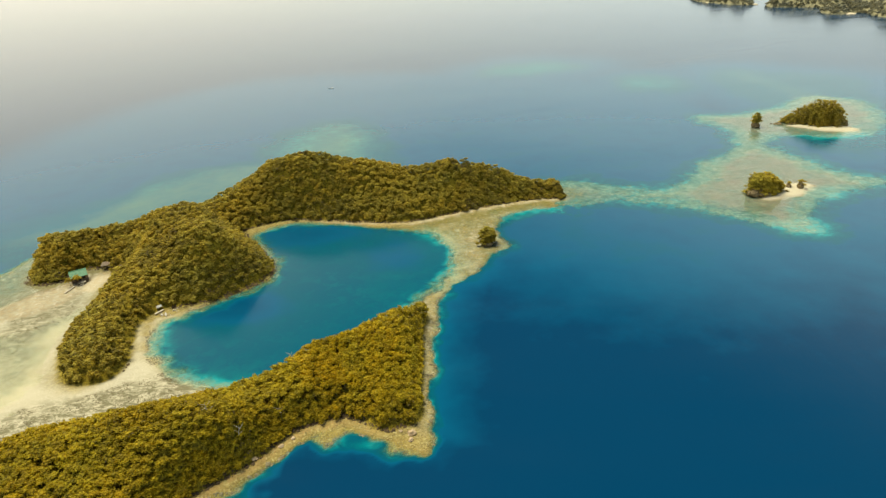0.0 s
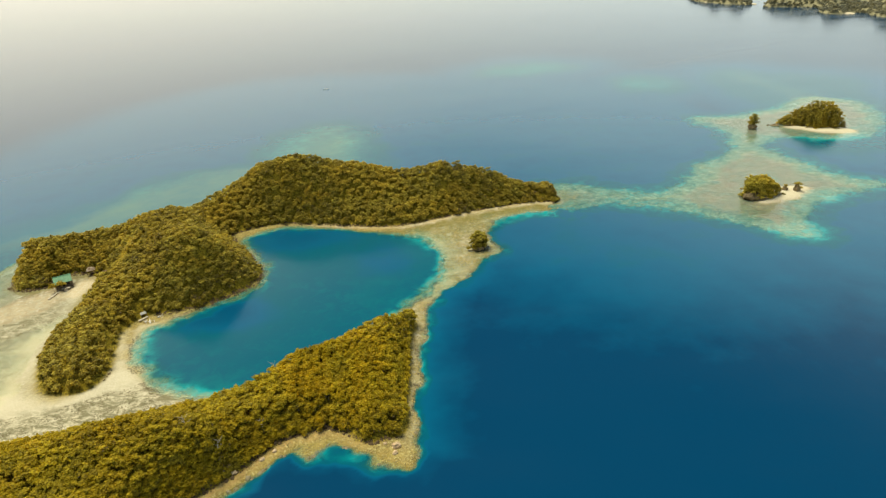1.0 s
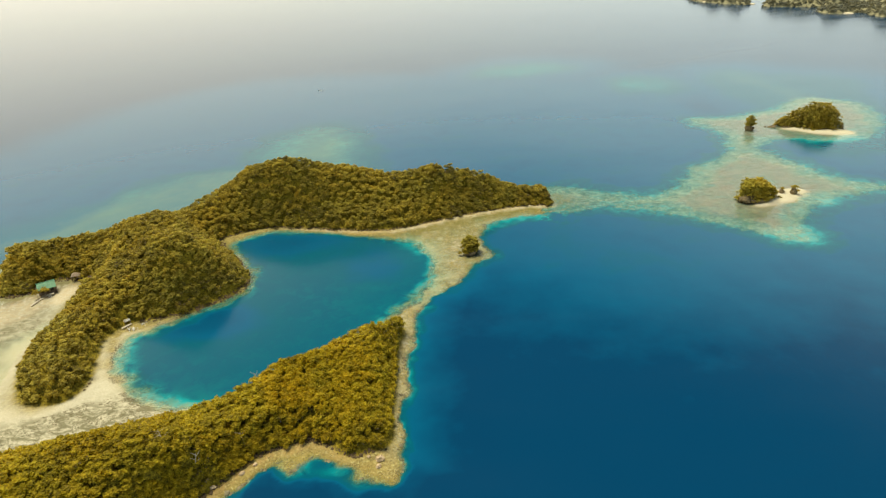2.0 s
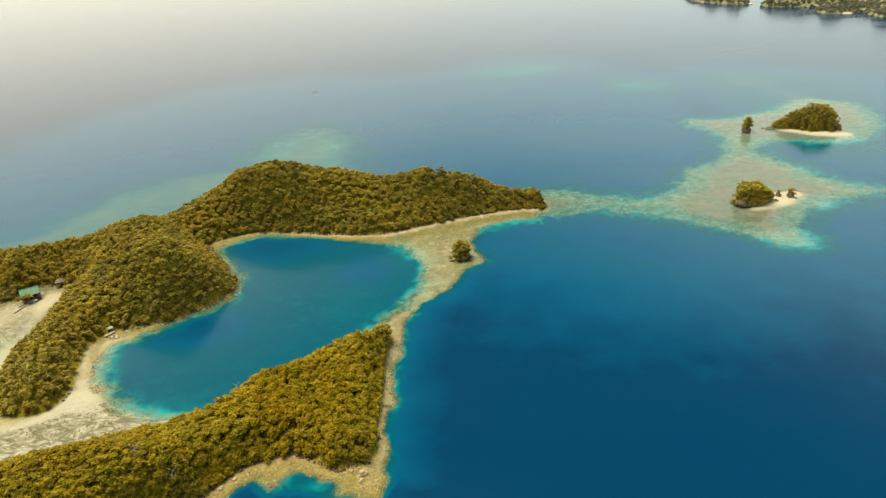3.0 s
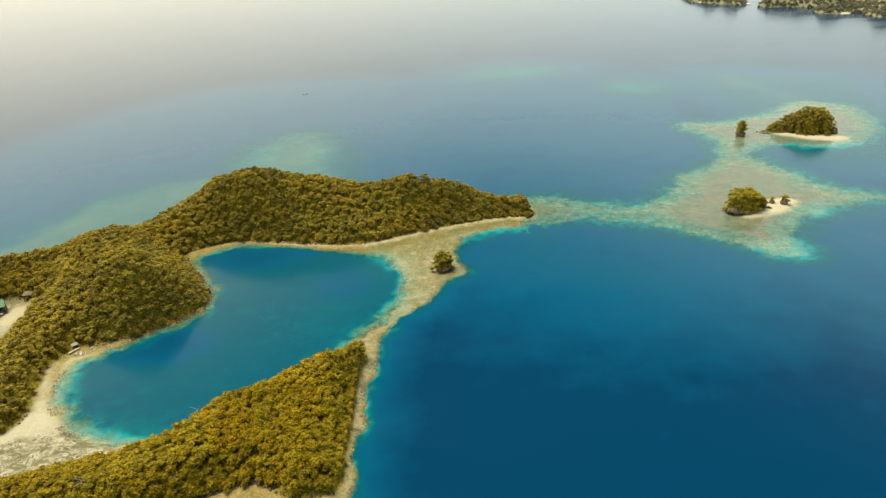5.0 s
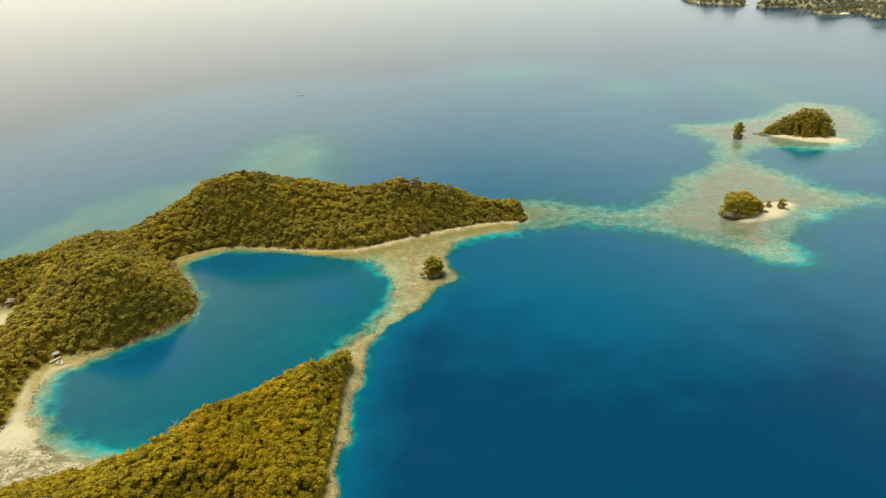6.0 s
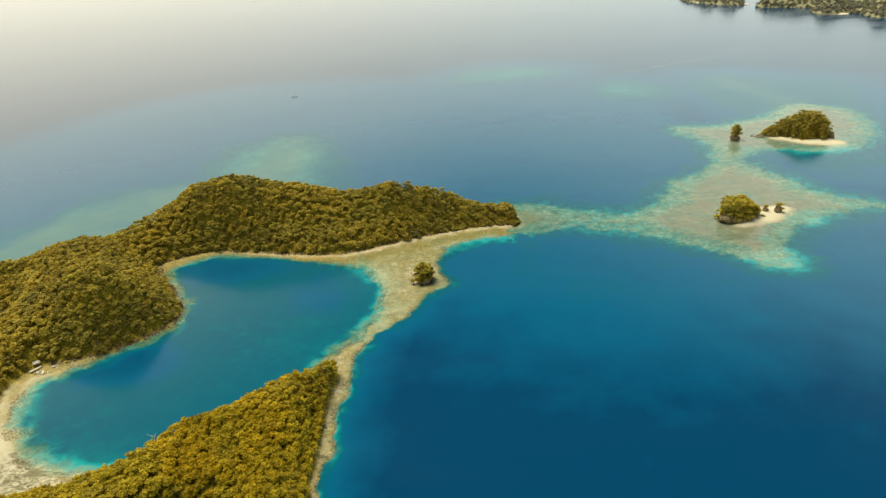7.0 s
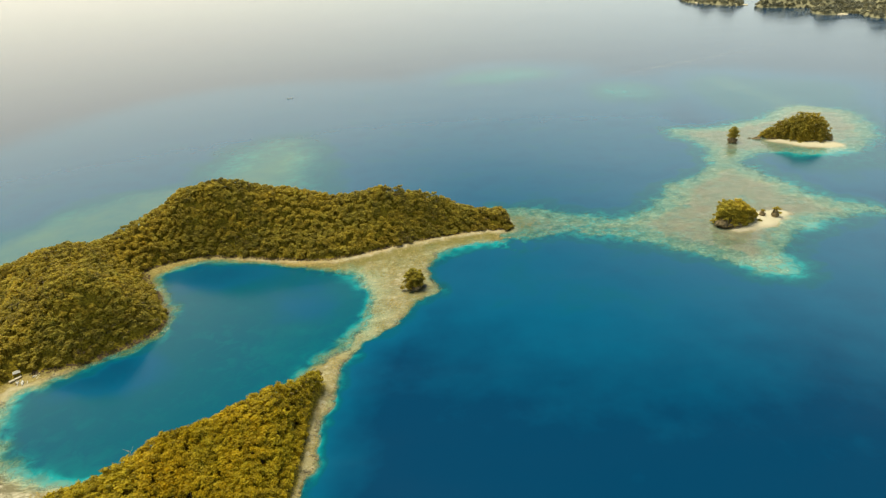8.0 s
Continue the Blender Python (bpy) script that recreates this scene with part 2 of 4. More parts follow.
M_CORAL_DARK = worn("weedy_coral_rock", (0.12, 0.102, 0.052), (0.30, 0.255, 0.15), 0.9, 0.92, 0.6)
M_SAND = worn("coral_sand", (0.60, 0.50, 0.32), (0.76, 0.67, 0.47), 0.5, 0.95, 0.3)
M_ROOF = worn("green_painted_metal", (0.06, 0.19, 0.09), (0.12, 0.31, 0.16), 0.9, 0.45, 0.1)
M_WALL = worn("weathered_boards", (0.12, 0.085, 0.05), (0.22, 0.16, 0.10), 1.5)
# near-black paint for the unlit room seen through the openings
M_INSIDE_DARK = worn("painted_unlit_inside", (0.008, 0.007, 0.006), (0.02, 0.018, 0.014), 1.0)
M_DECK = worn("pale_planks", (0.42, 0.36, 0.26), (0.62, 0.55, 0.42), 1.5)
M_THATCH = worn("dry_thatch", (0.26, 0.18, 0.10), (0.44, 0.32, 0.20), 1.6, 0.95, 0.6)
M_PALE_THATCH = worn("sun_bleached_thatch", (0.50, 0.38, 0.26), (0.66, 0.54, 0.40), 1.6, 0.95, 0.6)
M_WHITE = worn("white_paint", (0.70, 0.68, 0.62), (0.84, 0.82, 0.77), 2.0, 0.45, 0.1)


# ---- the plan: coasts and reef edges as smooth closed lines ----
def loop(points, steps=6):
    """A closed Catmull-Rom line through a few points."""
    p = np.array(points, float)
    a, b, c, d = np.roll(p, 1, 0), p, np.roll(p, -1, 0), np.roll(p, -2, 0)
    rows = []
    for k in range(steps):
        t = k / steps
        rows.append(0.5 * (2 * b + (c - a) * t + (2 * a - 5 * b + 4 * c - d) * t * t + (3 * b - a - 3 * c + d) * t ** 3))
    return np.stack(rows, 1).reshape(-1, 2)


def lattice(x, y, size, seed=0):
    """Smooth value noise, -1 to 1."""
    u, v = x / size, y / size
    i, j = np.floor(u), np.floor(v)
    f, g = u - i, v - j
    f, g = f * f * (3 - 2 * f), g * g * (3 - 2 * g)

    def corner(a, b):
        h = np.sin(a * 127.1 + b * 311.7 + seed * 74.7) * 43758.5453
        return (h - np.floor(h)) * 2 - 1

    low = corner(i, j) * (1 - f) + corner(i + 1, j) * f
    high = corner(i, j + 1) * (1 - f) + corner(i + 1, j + 1) * f
    return low * (1 - g) + high * g


def edge_distance(x, y, line):
    """Signed distance to a closed line, minus inside."""
    best, inside = np.full(x.shape, 1e9), np.zeros(x.shape, bool)
    for (ax, ay), (bx, by) in zip(line, np.roll(line, -1, 0)):
        ex, ey = bx - ax, by - ay
        t = np.clip(((x - ax) * ex + (y - ay) * ey) / (ex * ex + ey * ey + 1e-9), 0, 1)
        best = np.minimum(best, (x - ax - t * ex) ** 2 + (y - ay - t * ey) ** 2)
        if ey:
            inside ^= ((ay > y) != (by > y)) & (x < ax + (y - ay) / ey * ex)
    return np.sqrt(best) * np.where(inside, -1, 1)


def smooth(a, b, v):
    t = np.clip((v - a) / (b - a), 0, 1)
    return t * t * (3 - 2 * t)


# wooded land: the long near island, and the bent ridge across the lagoon
NEAR_WOOD = loop([(-60, 108), (-50, 117), (-43, 125), (-37, 130), (-30, 132), (-24, 131), (-20, 128), (-14, 127), (-8.6, 130), (-8.2, 140), (-7.8, 154), (-7.6, 170), (-6.8, 181.5),
                  (-10, 180), (-18, 171), (-32, 160), (-42, 155), (-50, 146.5), (-60, 141), (-79, 138), (-101, 129), (-125, 119), (-160, 109), (-165, 85), (-110, 82), (-78, 92)])
RIDGE_WOOD = loop([(59, 291), (58, 283), (46, 283), (32, 280), (19, 276), (5, 270), (-8, 265), (-21, 263), (-47, 269), (-63, 273), (-78, 271), (-89, 263), (-85, 253), (-76, 241), (-69, 230), (-66.6, 221.5),
                   (-72.4, 211.0), (-85.6, 199.8), (-100.2, 195.4), (-104.2, 187), (-102, 175.5), (-98.8, 163.5), (-99.4, 156.5), (-104, 152.8), (-110, 153), (-115, 156), (-120.5, 163.5), (-125, 175), (-126.4, 187), (-126, 200), (-128, 214),
                   (-128, 226), (-136, 232), (-149, 231), (-150, 223), (-158, 221), (-165, 227), (-168, 245), (-158, 258), (-132, 270), (-110, 292), (-96, 309), (-70, 317), (-25, 309), (22, 301), (46, 297), (56, 296)])
# the reef flat that carries both, out to where it breaks off into the deep
MAIN_FLAT = loop([(-56, 106), (-49, 111.5), (-44, 117), (-39, 122), (-36.4, 124.6), (-34.4, 123.4), (-32, 121.6), (-30, 124.6), (-27, 126.6), (-22.6, 126), (-19.6, 123.6), (-17, 122), (-14.6, 118.6), (-8, 117), (-5, 121), (-5, 133), (-6, 140),
                  (-4.8, 153), (-4.4, 168), (-3.4, 181), (-1, 194), (2, 201.5), (9, 208), (15, 216), (17.5, 223.5), (23, 228.5), (28, 232.5), (25, 240), (24, 248), (24.5, 256), (30, 265), (40, 271), (57, 274), (66, 285), (62, 298), (40, 303), (0, 311),
                  (-60, 322), (-100, 317), (-120, 294), (-150, 268), (-172, 256), (-178, 236), (-190, 222), (-215, 200), (-230, 140), (-210, 70), (-120, 72), (-75, 88)])
LAGOON = loop([(-81, 256), (-77, 264), (-65, 269), (-46, 264.5), (-25, 258.5), (-11, 252.5), (-3, 247), (1.5, 237), (3.2, 227), (2.6, 218), (0, 210.5), (-3, 202), (-8, 193.5), (-15, 185.5), (-31, 166), (-45, 155),
               (-58, 149), (-71, 150), (-82, 157), (-92, 167), (-96, 178), (-95.5, 186), (-91, 191.2), (-83.5, 196.5), (-75.5, 203), (-66.8, 211), (-64, 218), (-66.5, 231), (-75, 244)])
NECK_FLAT = loop([(52, 275), (58, 276), (73, 279), (91, 278), (109, 269), (123, 258), (133, 247), (141, 238), (147, 233), (153, 240), (157, 250), (169, 264), (182, 270), (199, 277), (212, 280), (201, 291), (194, 303), (190, 323),
                  (184, 344), (177, 350), (165, 339), (145, 320), (127, 299), (113, 288), (106, 285), (89, 291), (75, 300), (62, 304), (54, 302)])
FAR_FLAT = loop([(174, 340), (184, 346), (190, 359), (203, 367), (213, 367), (233, 358), (249, 361), (269, 376), (287, 405), (294, 438), (276, 458), (239, 433), (209, 419), (184, 417), (176, 413), (184, 387), (177, 361)])
# pale sand: the cove beach, the cay between the woods, the islets' spits
COVE_SAND = loop([(-110, 186), (-104, 184), (-99, 171), (-86, 159), (-70, 149), (-66, 144), (-90, 137), (-113, 129), (-140, 118), (-200, 108), (-200, 150), (-135, 150), (-126, 160), (-118, 152), (-104, 152), (-98, 164), (-100, 176)])
HOUSE_SAND = loop([(-143, 225), (-134, 224), (-132, 217), (-138, 210), (-141, 203), (-147, 197), (-155, 193), (-186, 180), (-190, 188), (-164, 204), (-156, 213), (-148, 221)])
DOOR_SAND = loop([(-139, 214), (-132, 213), (-127, 222), (-129, 230), (-136, 231), (-138, 222)])
ISLET_SAND = loop([(148, 268), (157, 268), (168, 271), (177, 280), (172, 286), (160, 280)])
FAR_SAND = loop([(221, 386), (228, 377), (236, 370), (245, 365), (253, 368), (252, 378), (240, 384), (228, 388)])
SILT_FLATS = [loop([(148, 300), (152, 312), (160, 314), (161, 304), (155, 296)]), loop([(143, 256), (148, 264), (156, 262), (154, 254), (147, 251)]), loop([(166, 328), (174, 338), (181, 334), (177, 325)]),
              loop([(255, 376), (262, 386), (274, 382), (268, 373)]), loop([(140, 300), (160, 330), (180, 318), (176, 296), (160, 292), (142, 284), (128, 278), (125, 288)]), loop([(140, 244), (150, 262), (160, 267), (150, 247)]),
              loop([(180, 392), (178, 416), (215, 412), (222, 396), (205, 388)]), loop([(60, 278), (60, 292), (78, 286), (92, 278)])]
# drowned banks, some metres down
BANKS = [(loop([(-230, 290), (-260, 480), (-160, 640), (60, 600), (170, 500), (174, 400), (160, 345), (122, 306), (60, 312), (-60, 330)]), 14.0),
         (loop([(36, 262), (70, 268), (108, 258), (132, 232), (110, 205), (60, 212), (34, 236)]), 13.5), (loop([(138, 222), (160, 245), (205, 268), (225, 235), (175, 190)]), 15.0), (loop([(224, 350), (240, 354), (256, 350), (252, 336), (228, 338)]), 7.0),
         (loop([(-185, 255), (-168, 292), (-160, 318), (-146, 342), (-124, 356), (-96, 352), (-88, 318), (-140, 262)]), 6.5), (loop([(-44, 318), (-46, 372), (-56, 420), (-66, 452), (-82, 454), (-88, 420), (-92, 380), (-94, 320)]), 5.5),
         (loop([(55, 628), (95, 665), (135, 640), (95, 622)]), 6.0), (loop([(170, 548), (182, 520), (200, 526), (190, 552)]), 5.6), (loop([(262, 560), (264, 520), (268, 474), (284, 440), (296, 446), (284, 480), (276, 520), (274, 562)]), 6.5), (loop([(300, 455), (330, 520), (250, 560), (240, 450)]), 9)]
HILLS = [(-86, 213, 17, 17, 15), (-66, 292, 24, 19, 17.8), (-84, 292, 11, 13, 4.6), (-30, 287, 26, 16, 13.2), (5, 287, 15, 13, 10), (24, 288, 15, 10, 10.6), (-106, 240, 20, 24, 15.6), (-100, 280, 11, 14, 4.6), (-140, 244, 20, 13, 6.2),
         (-110, 175, 12, 16, 3), (-162, 236, 9, 12, 6), (-32, 149, 20, 10, 6.2), (-15, 162, 9, 14, 6), (-50, 138, 13, 9, 3), (-24, 157, 7, 8, 2.4), (-62, 120, 24, 12, 8.5), (-96, 114, 28, 13, 8)]
CLEAN_FANS = [(-95, 176, 9, 16, 0.65), (-66, 150, 19, 8, 1.3), (-6, 232, 12, 26, 0.8), (-20, 205, 12, 16, 0.8), (42, 267, 18, 9, 1.2), (150, 234, 16, 12, 0.9), (232, 358, 26, 8, 1.1), (-2, 158, 4, 30, 0.5), (-29.5, 125, 4, 3, 0.7), (-23, 121.5, 4, 2.5, 0.6),
              (-31, 122, 3, 3, 0.5), (185, 300, 60, 40, 0.38), (230, 400, 90, 60, 0.4), (110, 280, 50, 22, 0.35), (180, 268, 10, 8, 0.8), (-140, 320, 60, 50, 0.8), (-70, 390, 60, 60, 0.8), (-190, 235, 30, 30, 0.1),
              (120, 600, 120, 120, 0.9), (-76, 263, 10, 8, 0.6)]


def land(x, y):
    """Height of the ground, and what covers it: wood, sand, silt, weed."""
    wob = lattice(x, y, 9, 1) * 1.0 + lattice(x, y, 4.2, 2) * 0.9 + lattice(x, y, 2.3, 3) * 0.8 + lattice(x, y, 1.4, 4) * 0.35
    wood_d = np.minimum(edge_distance(x, y, NEAR_WOOD), edge_distance(x, y, RIDGE_WOOD)) + wob * 0.35
    lag = edge_distance(x, y, LAGOON) + wob * 0.8
    far = np.minimum(edge_distance(x, y, NECK_FLAT), edge_distance(x, y, FAR_FLAT)) + wob * 2.0 + lattice(x, y, 20, 8) * 2
    main = edge_distance(x, y, MAIN_FLAT) + wob * 0.8 + lattice(x, y, 3.3, 28) * 0.8
    flat = np.minimum(np.maximum(main, -lag), far)
    out = np.maximum(flat + smooth(0, 3, flat) * (lattice(x, y, 5, 21) * 1.4 + lattice(x, y, 2.9, 22) * 0.9), 0)
    reach = np.where(far < main, 3.0, 0.62 + 0.28 * (lag < 3)) + 0.35 * lattice(x, y, 13, 9) + 0.25 * lattice(x, y, 5, 19)
    reach = reach + 1.3 * smooth(-55, -80, x) * smooth(196, 176, y) * (lag < 3) + 0.6 * smooth(-30, 0, x) * (lag < 3) + 1.6 * np.exp(-((x - 42) / 16) ** 2 - ((y - 266) / 9) ** 2) + 1.4 * np.exp(-((x - 148) / 12) ** 2 - ((y - 234) / 14) ** 2)
    reach = reach + 0.7 * np.exp(-((x + 29.5) / 4) ** 2 - ((y - 124.5) / 4) ** 2) + 0.6 * np.exp(-((x + 23) / 4) ** 2 - ((y - 121.5) / 3) ** 2)
    reach = np.maximum(reach - 0.6 * np.exp(-((x + 13) / 7) ** 2 - ((y - 114) / 6) ** 2), 0.25)
    fall = out / reach
    inner = (lag < 2) & (main < 5)
    # extra depth off knoll and ridge darkens the water, painting in tree reflections
    pool_and_reflection = 8.5 + 13 * np.exp(-((x + 74) / 15) ** 2 - ((y - 195) / 11) ** 2) + 9 * np.exp(-((x + 60) / 22) ** 2 - ((y - 258) / 14) ** 2) + 4 * np.exp(-((x + 18) / 14) ** 2 - ((y - 232) / 18) ** 2)
    limit = np.where(inner, pool_and_reflection, 36.0)
    drop = smooth(0.1, 0.9, flat) * np.where((far < main) | (lag < 2), 0.0, 0.8)
    shelf = np.where(far < main, 1.1, np.where(lag < 2, 0.92, 0.4)) + drop
    depth = shelf + 0.7 * fall + 0.42 * fall ** 2
    for bank, top in BANKS:
        d = np.maximum(edge_distance(x, y, bank) + lattice(x, y, 22, 5) * (7 if top < 9 else 2), 0)
        depth = np.minimum(depth, top + 0.3 * d + 0.8 * lattice(x, y, 12, 6))
    apron = 10 + 1.25 * np.maximum(main, 0) + 2.5 * lattice(x, y, 14, 27) + 12 * smooth(124, 118, y + 0.5 * x)
    depth = np.where((main < far) & (lag > 2) & (y < 262), np.minimum(depth, np.maximum(apron, 3)), depth)
    depth = np.minimum(depth, limit + lattice(x, y, 40, 7) * 0.7)
    z = np.where(flat > 0, -depth, 0.02 + 0.07 * lattice(x, y, 6, 10) + 0.06 * lattice(x, y, 2.4, 11) - 0.15 * smooth(-1.5, 0.0, flat) - 0.25 * smooth(-3.0, 0.0, flat + wob * 0.5) - (0.55 + 0.4 * smooth(-55, -65, x) * smooth(150, 158, y) + 0.35 * smooth(-30, -50, x) * smooth(196, 206, y)) * smooth(2.8 + 1.6 * smooth(-30, -50, x) * smooth(196, 206, y), 0.0, lag + wob * 0.6))
    z = np.where(far < main, np.where(flat > 0, z, -0.52 - 0.5 * np.exp(-((x - 90) / 26) ** 2) - 0.15 * lattice(x, y, 8, 12) - 0.2 * lattice(x, y, 4, 13) - 0.75 * smooth(-11, 0, flat + 1.5 * wob)), z)
    sand = np.zeros(x.shape)
    for line, soft in ((COVE_SAND, 7), (DOOR_SAND, 3), (ISLET_SAND, 4.5), (FAR_SAND, 7)):
        sand = np.maximum(sand, smooth(soft * 0.6, -soft * 0.4, edge_distance(x, y, line) + wob * 0.8))
    open_flat = smooth(-108, -136, x) * smooth(120, 145, y) * (main < 0)
    sand = np.maximum(sand, open_flat * np.clip(0.72 + 0.3 * lattice(x, y, 15, 14) + 0.3 * lattice(x, y, 6, 23), 0, 1) * smooth(4, -1, y - 218 - (x + 143) * 0.79 + wob))
    sand = np.maximum(sand, 0.75 * smooth(5, 1, lag + wob) * smooth(-50, -65, x) * smooth(204, 190, y) * (flat < 5))
    wet = open_flat * smooth(-150, -168, x) * smooth(188, 196, y)
    sand *= np.where(flat > np.where(lag < 8, 6, 1.5), 0, 1) * (1 - 0.7 * wet)
    z = np.where(flat < 0, z + sand * np.where(far < main, 1.05, 0.15) - 0.35 * wet - 0.28 * open_flat * smooth(5, 14, np.abs(edge_distance(x, y, HOUSE_SAND))), z)
    z = np.where(flat < 0.5, np.maximum(z, z + 0.55 * smooth(5, 0, wood_d)), z)
    inland = np.maximum(-wood_d, 0)
    rise = np.zeros(x.shape)
    for hx, hy, wx, wy, top in HILLS:
        rise = np.maximum(rise, 0) + top * np.exp(-((x - hx) / wx) ** 2 - ((y - hy) / wy) ** 2)
    z = z + 0.6 * smooth(0.0, 1.2, inland) + 2.3 * smooth(0.8, 5.0 - 3.4 * smooth(46, 54, x), inland) + rise * smooth(0, 14 - 8 * np.maximum(np.maximum(smooth(20, 46, x), smooth(-146, -154, x)), smooth(195, 190, y) * smooth(-90, -70, x)), inland) + smooth(2, 8, inland) * lattice(x, y, 11, 15) * 0.7
    strand = smooth(3.4, 1.2, wood_d + wob * 0.6) * smooth(-75, -40, x) * smooth(250, 258, y)
    sand = np.maximum(sand, 0.7 * strand * (flat < 0))
    spit = (flat < 0) * (far > main) * smooth(-16, -6, x) * smooth(192, 205, y) * smooth(3, 7, wood_d)
    z = z - spit * (0.10 + 0.40 * smooth(11, 1, lag + wob) + 0.12 * lattice(x, y, 5, 25))
    sand = np.maximum(sand, 0.5 * spit * smooth(11, 2, lag + 3 * wob))
    green = smooth(12, 7, wood_d + wob) * smooth(2.5, 4.5, wood_d + wob) * smooth(-30, -5, x) * smooth(245, 256, y) * (flat < 0)
    # dark olive band below the knoll's trees: shade painted with the algae tone
    green = np.maximum(green, 0.9 * smooth(5, 3, wood_d) * smooth(-60, -66, x) * smooth(194, 199, y) * smooth(266, 260, y) * (flat < 0))
    # reaches past the wood's edge, to paint shade under the outer trees
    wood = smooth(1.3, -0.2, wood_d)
    silt = np.where(far < main, 0.12 + 0.88 * smooth(-4, -10, flat + 3 * lattice(x, y, 9, 26)), 0.0)
    tongue = smooth(2, -2, edge_distance(x, y, HOUSE_SAND) + wob)
    silt, sand, z = np.maximum(silt, 0.2 * tongue), sand * (1 - 0.5 * tongue * smooth(-136, -141, x)), z + 0.2 * tongue * (flat < 0)
    for line in SILT_FLATS:
        silt = np.maximum(silt, smooth(3, -4, edge_distance(x, y, line) + wob * 1.6))
    strip = edge_distance(x, y, NEAR_WOOD) + wob * 1.5
    channel = smooth(26, 15, strip) * smooth(2, 7, strip) * smooth(-58, -72, x) * smooth(-165, -130, x) * (y > 120)
    off_tail = smooth(2, 6, edge_distance(x, y, RIDGE_WOOD))
    weed = np.clip(0.6 * wet + 0.9 * open_flat * smooth(-122, -142, x) * smooth(-0.5, 0.5, lattice(x, y, 18, 16)) * (1 - smooth(2, -2, edge_distance(x, y, HOUSE_SAND))) + channel * off_tail, 0, 1)
    return z, wood, sand, silt, weed * (1 - wood), flat, wood_d, np.clip(green, 0, 1), np.clip((far < main) + 0.95 * open_flat + 0.12 * spit + 0.45 * smooth(-12, -7, x) * smooth(120, 130, y) * (main < 1), 0, 1)


def clean_bed(x, y):
    """Where white sand, not dark reef, lies under the shallow water."""
    clean = np.full(x.shape, 0.04)
    for cx, cy, wx, wy, v in CLEAN_FANS:
        clean = np.maximum(clean, v * np.exp(-((x - cx) / wx) ** 2 - ((y - cy) / wy) ** 2))
    return clean


def axis(runs, end_low, end_high, growth):
    """Grid lines: even steps over the runs (from, to, step), then ever wider out to both ends."""
    mid = [v for low, high, step in runs for v in np.arange(low, high, step)] + [runs[-1][1]]
    for sign, start, end, step in ((1, mid[-1], end_high, runs[-1][2]), (-1, mid[0], end_low, runs[0][2])):
        gap, at, line = step, start, []
        while sign * (end - at) > 0:
            gap *= growth
            at += sign * gap
            line.append(at)
        mid = mid + line if sign > 0 else line[::-1] + mid
    return np.array(mid)


def sheet(name, z, xs, ys, material, values):
    nx, ny = len(xs), len(ys)
    gx, gy = np.meshgrid(xs, ys)
    index = np.arange(nx * ny).reshape(ny, nx)
    quads = np.stack([index[:-1, :-1], index[:-1, 1:], index[1:, 1:], index[1:, :-1]], -1).reshape(-1, 4)
    ob = solid(name, np.stack([gx, gy, z], -1).reshape(-1, 3), quads, material, values, True)
    return ob


def solid(name, verts, quads, material, values=None, shade_smooth=False):
    """A mesh object straight from arrays of places and four-sided faces."""
    me = bpy.data.meshes.new(name)
    me.vertices.add(len(verts))
    me.vertices.foreach_set("co", np.asarray(verts, np.float32).ravel())
    me.loops.add(len(quads) * 4)
    me.loops.foreach_set("vertex_index", np.asarray(quads, np.int32).ravel())
    me.polygons.add(len(quads))
    me.polygons.foreach_set("loop_start", np.arange(len(quads), dtype=np.int32) * 4)
    me.polygons.foreach_set("use_smooth", np.full(len(quads), shade_smooth))
    for key, value in (values or {}).items():
        me.attributes.new(key, "FLOAT", "POINT").data.foreach_set("value", np.asarray(value, np.float32).ravel())
    me.update(calc_edges=True)
    me.materials.append(material)
    return new(name, me)


XS = axis([(-182, -104, 1.6), (-104, -58, 1.0), (-58, 32, 0.75), (32, 66, 1.0), (66, 300, 2.0)], -4200, 4200, 1.1)
YS = axis([(104, 214, 0.8), (214, 286, 1.1), (286, 455, 2.2)], -1500, 4700, 1.1)
GX, GY = np.meshgrid(XS, YS)
GZ, WOOD, SAND, SILT, WEED, _, _, ALGAE_AND_FOOT_SHADE, OUTER = land(GX, GY)
ground = tagged(sheet("ground", GZ, XS, YS, M_GROUND, {"wood": WOOD, "sand": SAND, "silt": SILT, "weed": WEED, "algae_and_foot_shade": ALGAE_AND_FOOT_SHADE, "outer": OUTER,
                     "soil": smooth(3.0, 1.0, np.abs(edge_distance(GX, GY, NEAR_WOOD)) + lattice(GX, GY, 4, 51)) * smooth(-6, -34, GX) * smooth(138, 130, GY)
                     + 0.85 * smooth(3.2, 1.2, np.abs(edge_distance(GX, GY, RIDGE_WOOD)) + lattice(GX, GY, 3, 53)) * smooth(-75, -40, GX) * smooth(250, 258, GY)
                     + 0.4 * smooth(2, -2, np.minimum(edge_distance(GX, GY, HOUSE_SAND), edge_distance(GX, GY, DOOR_SAND)) + lattice(GX, GY, 4, 52))}),
                "coral reef flat, pale sand and wooded limestone hills", "ground", kind="structure")
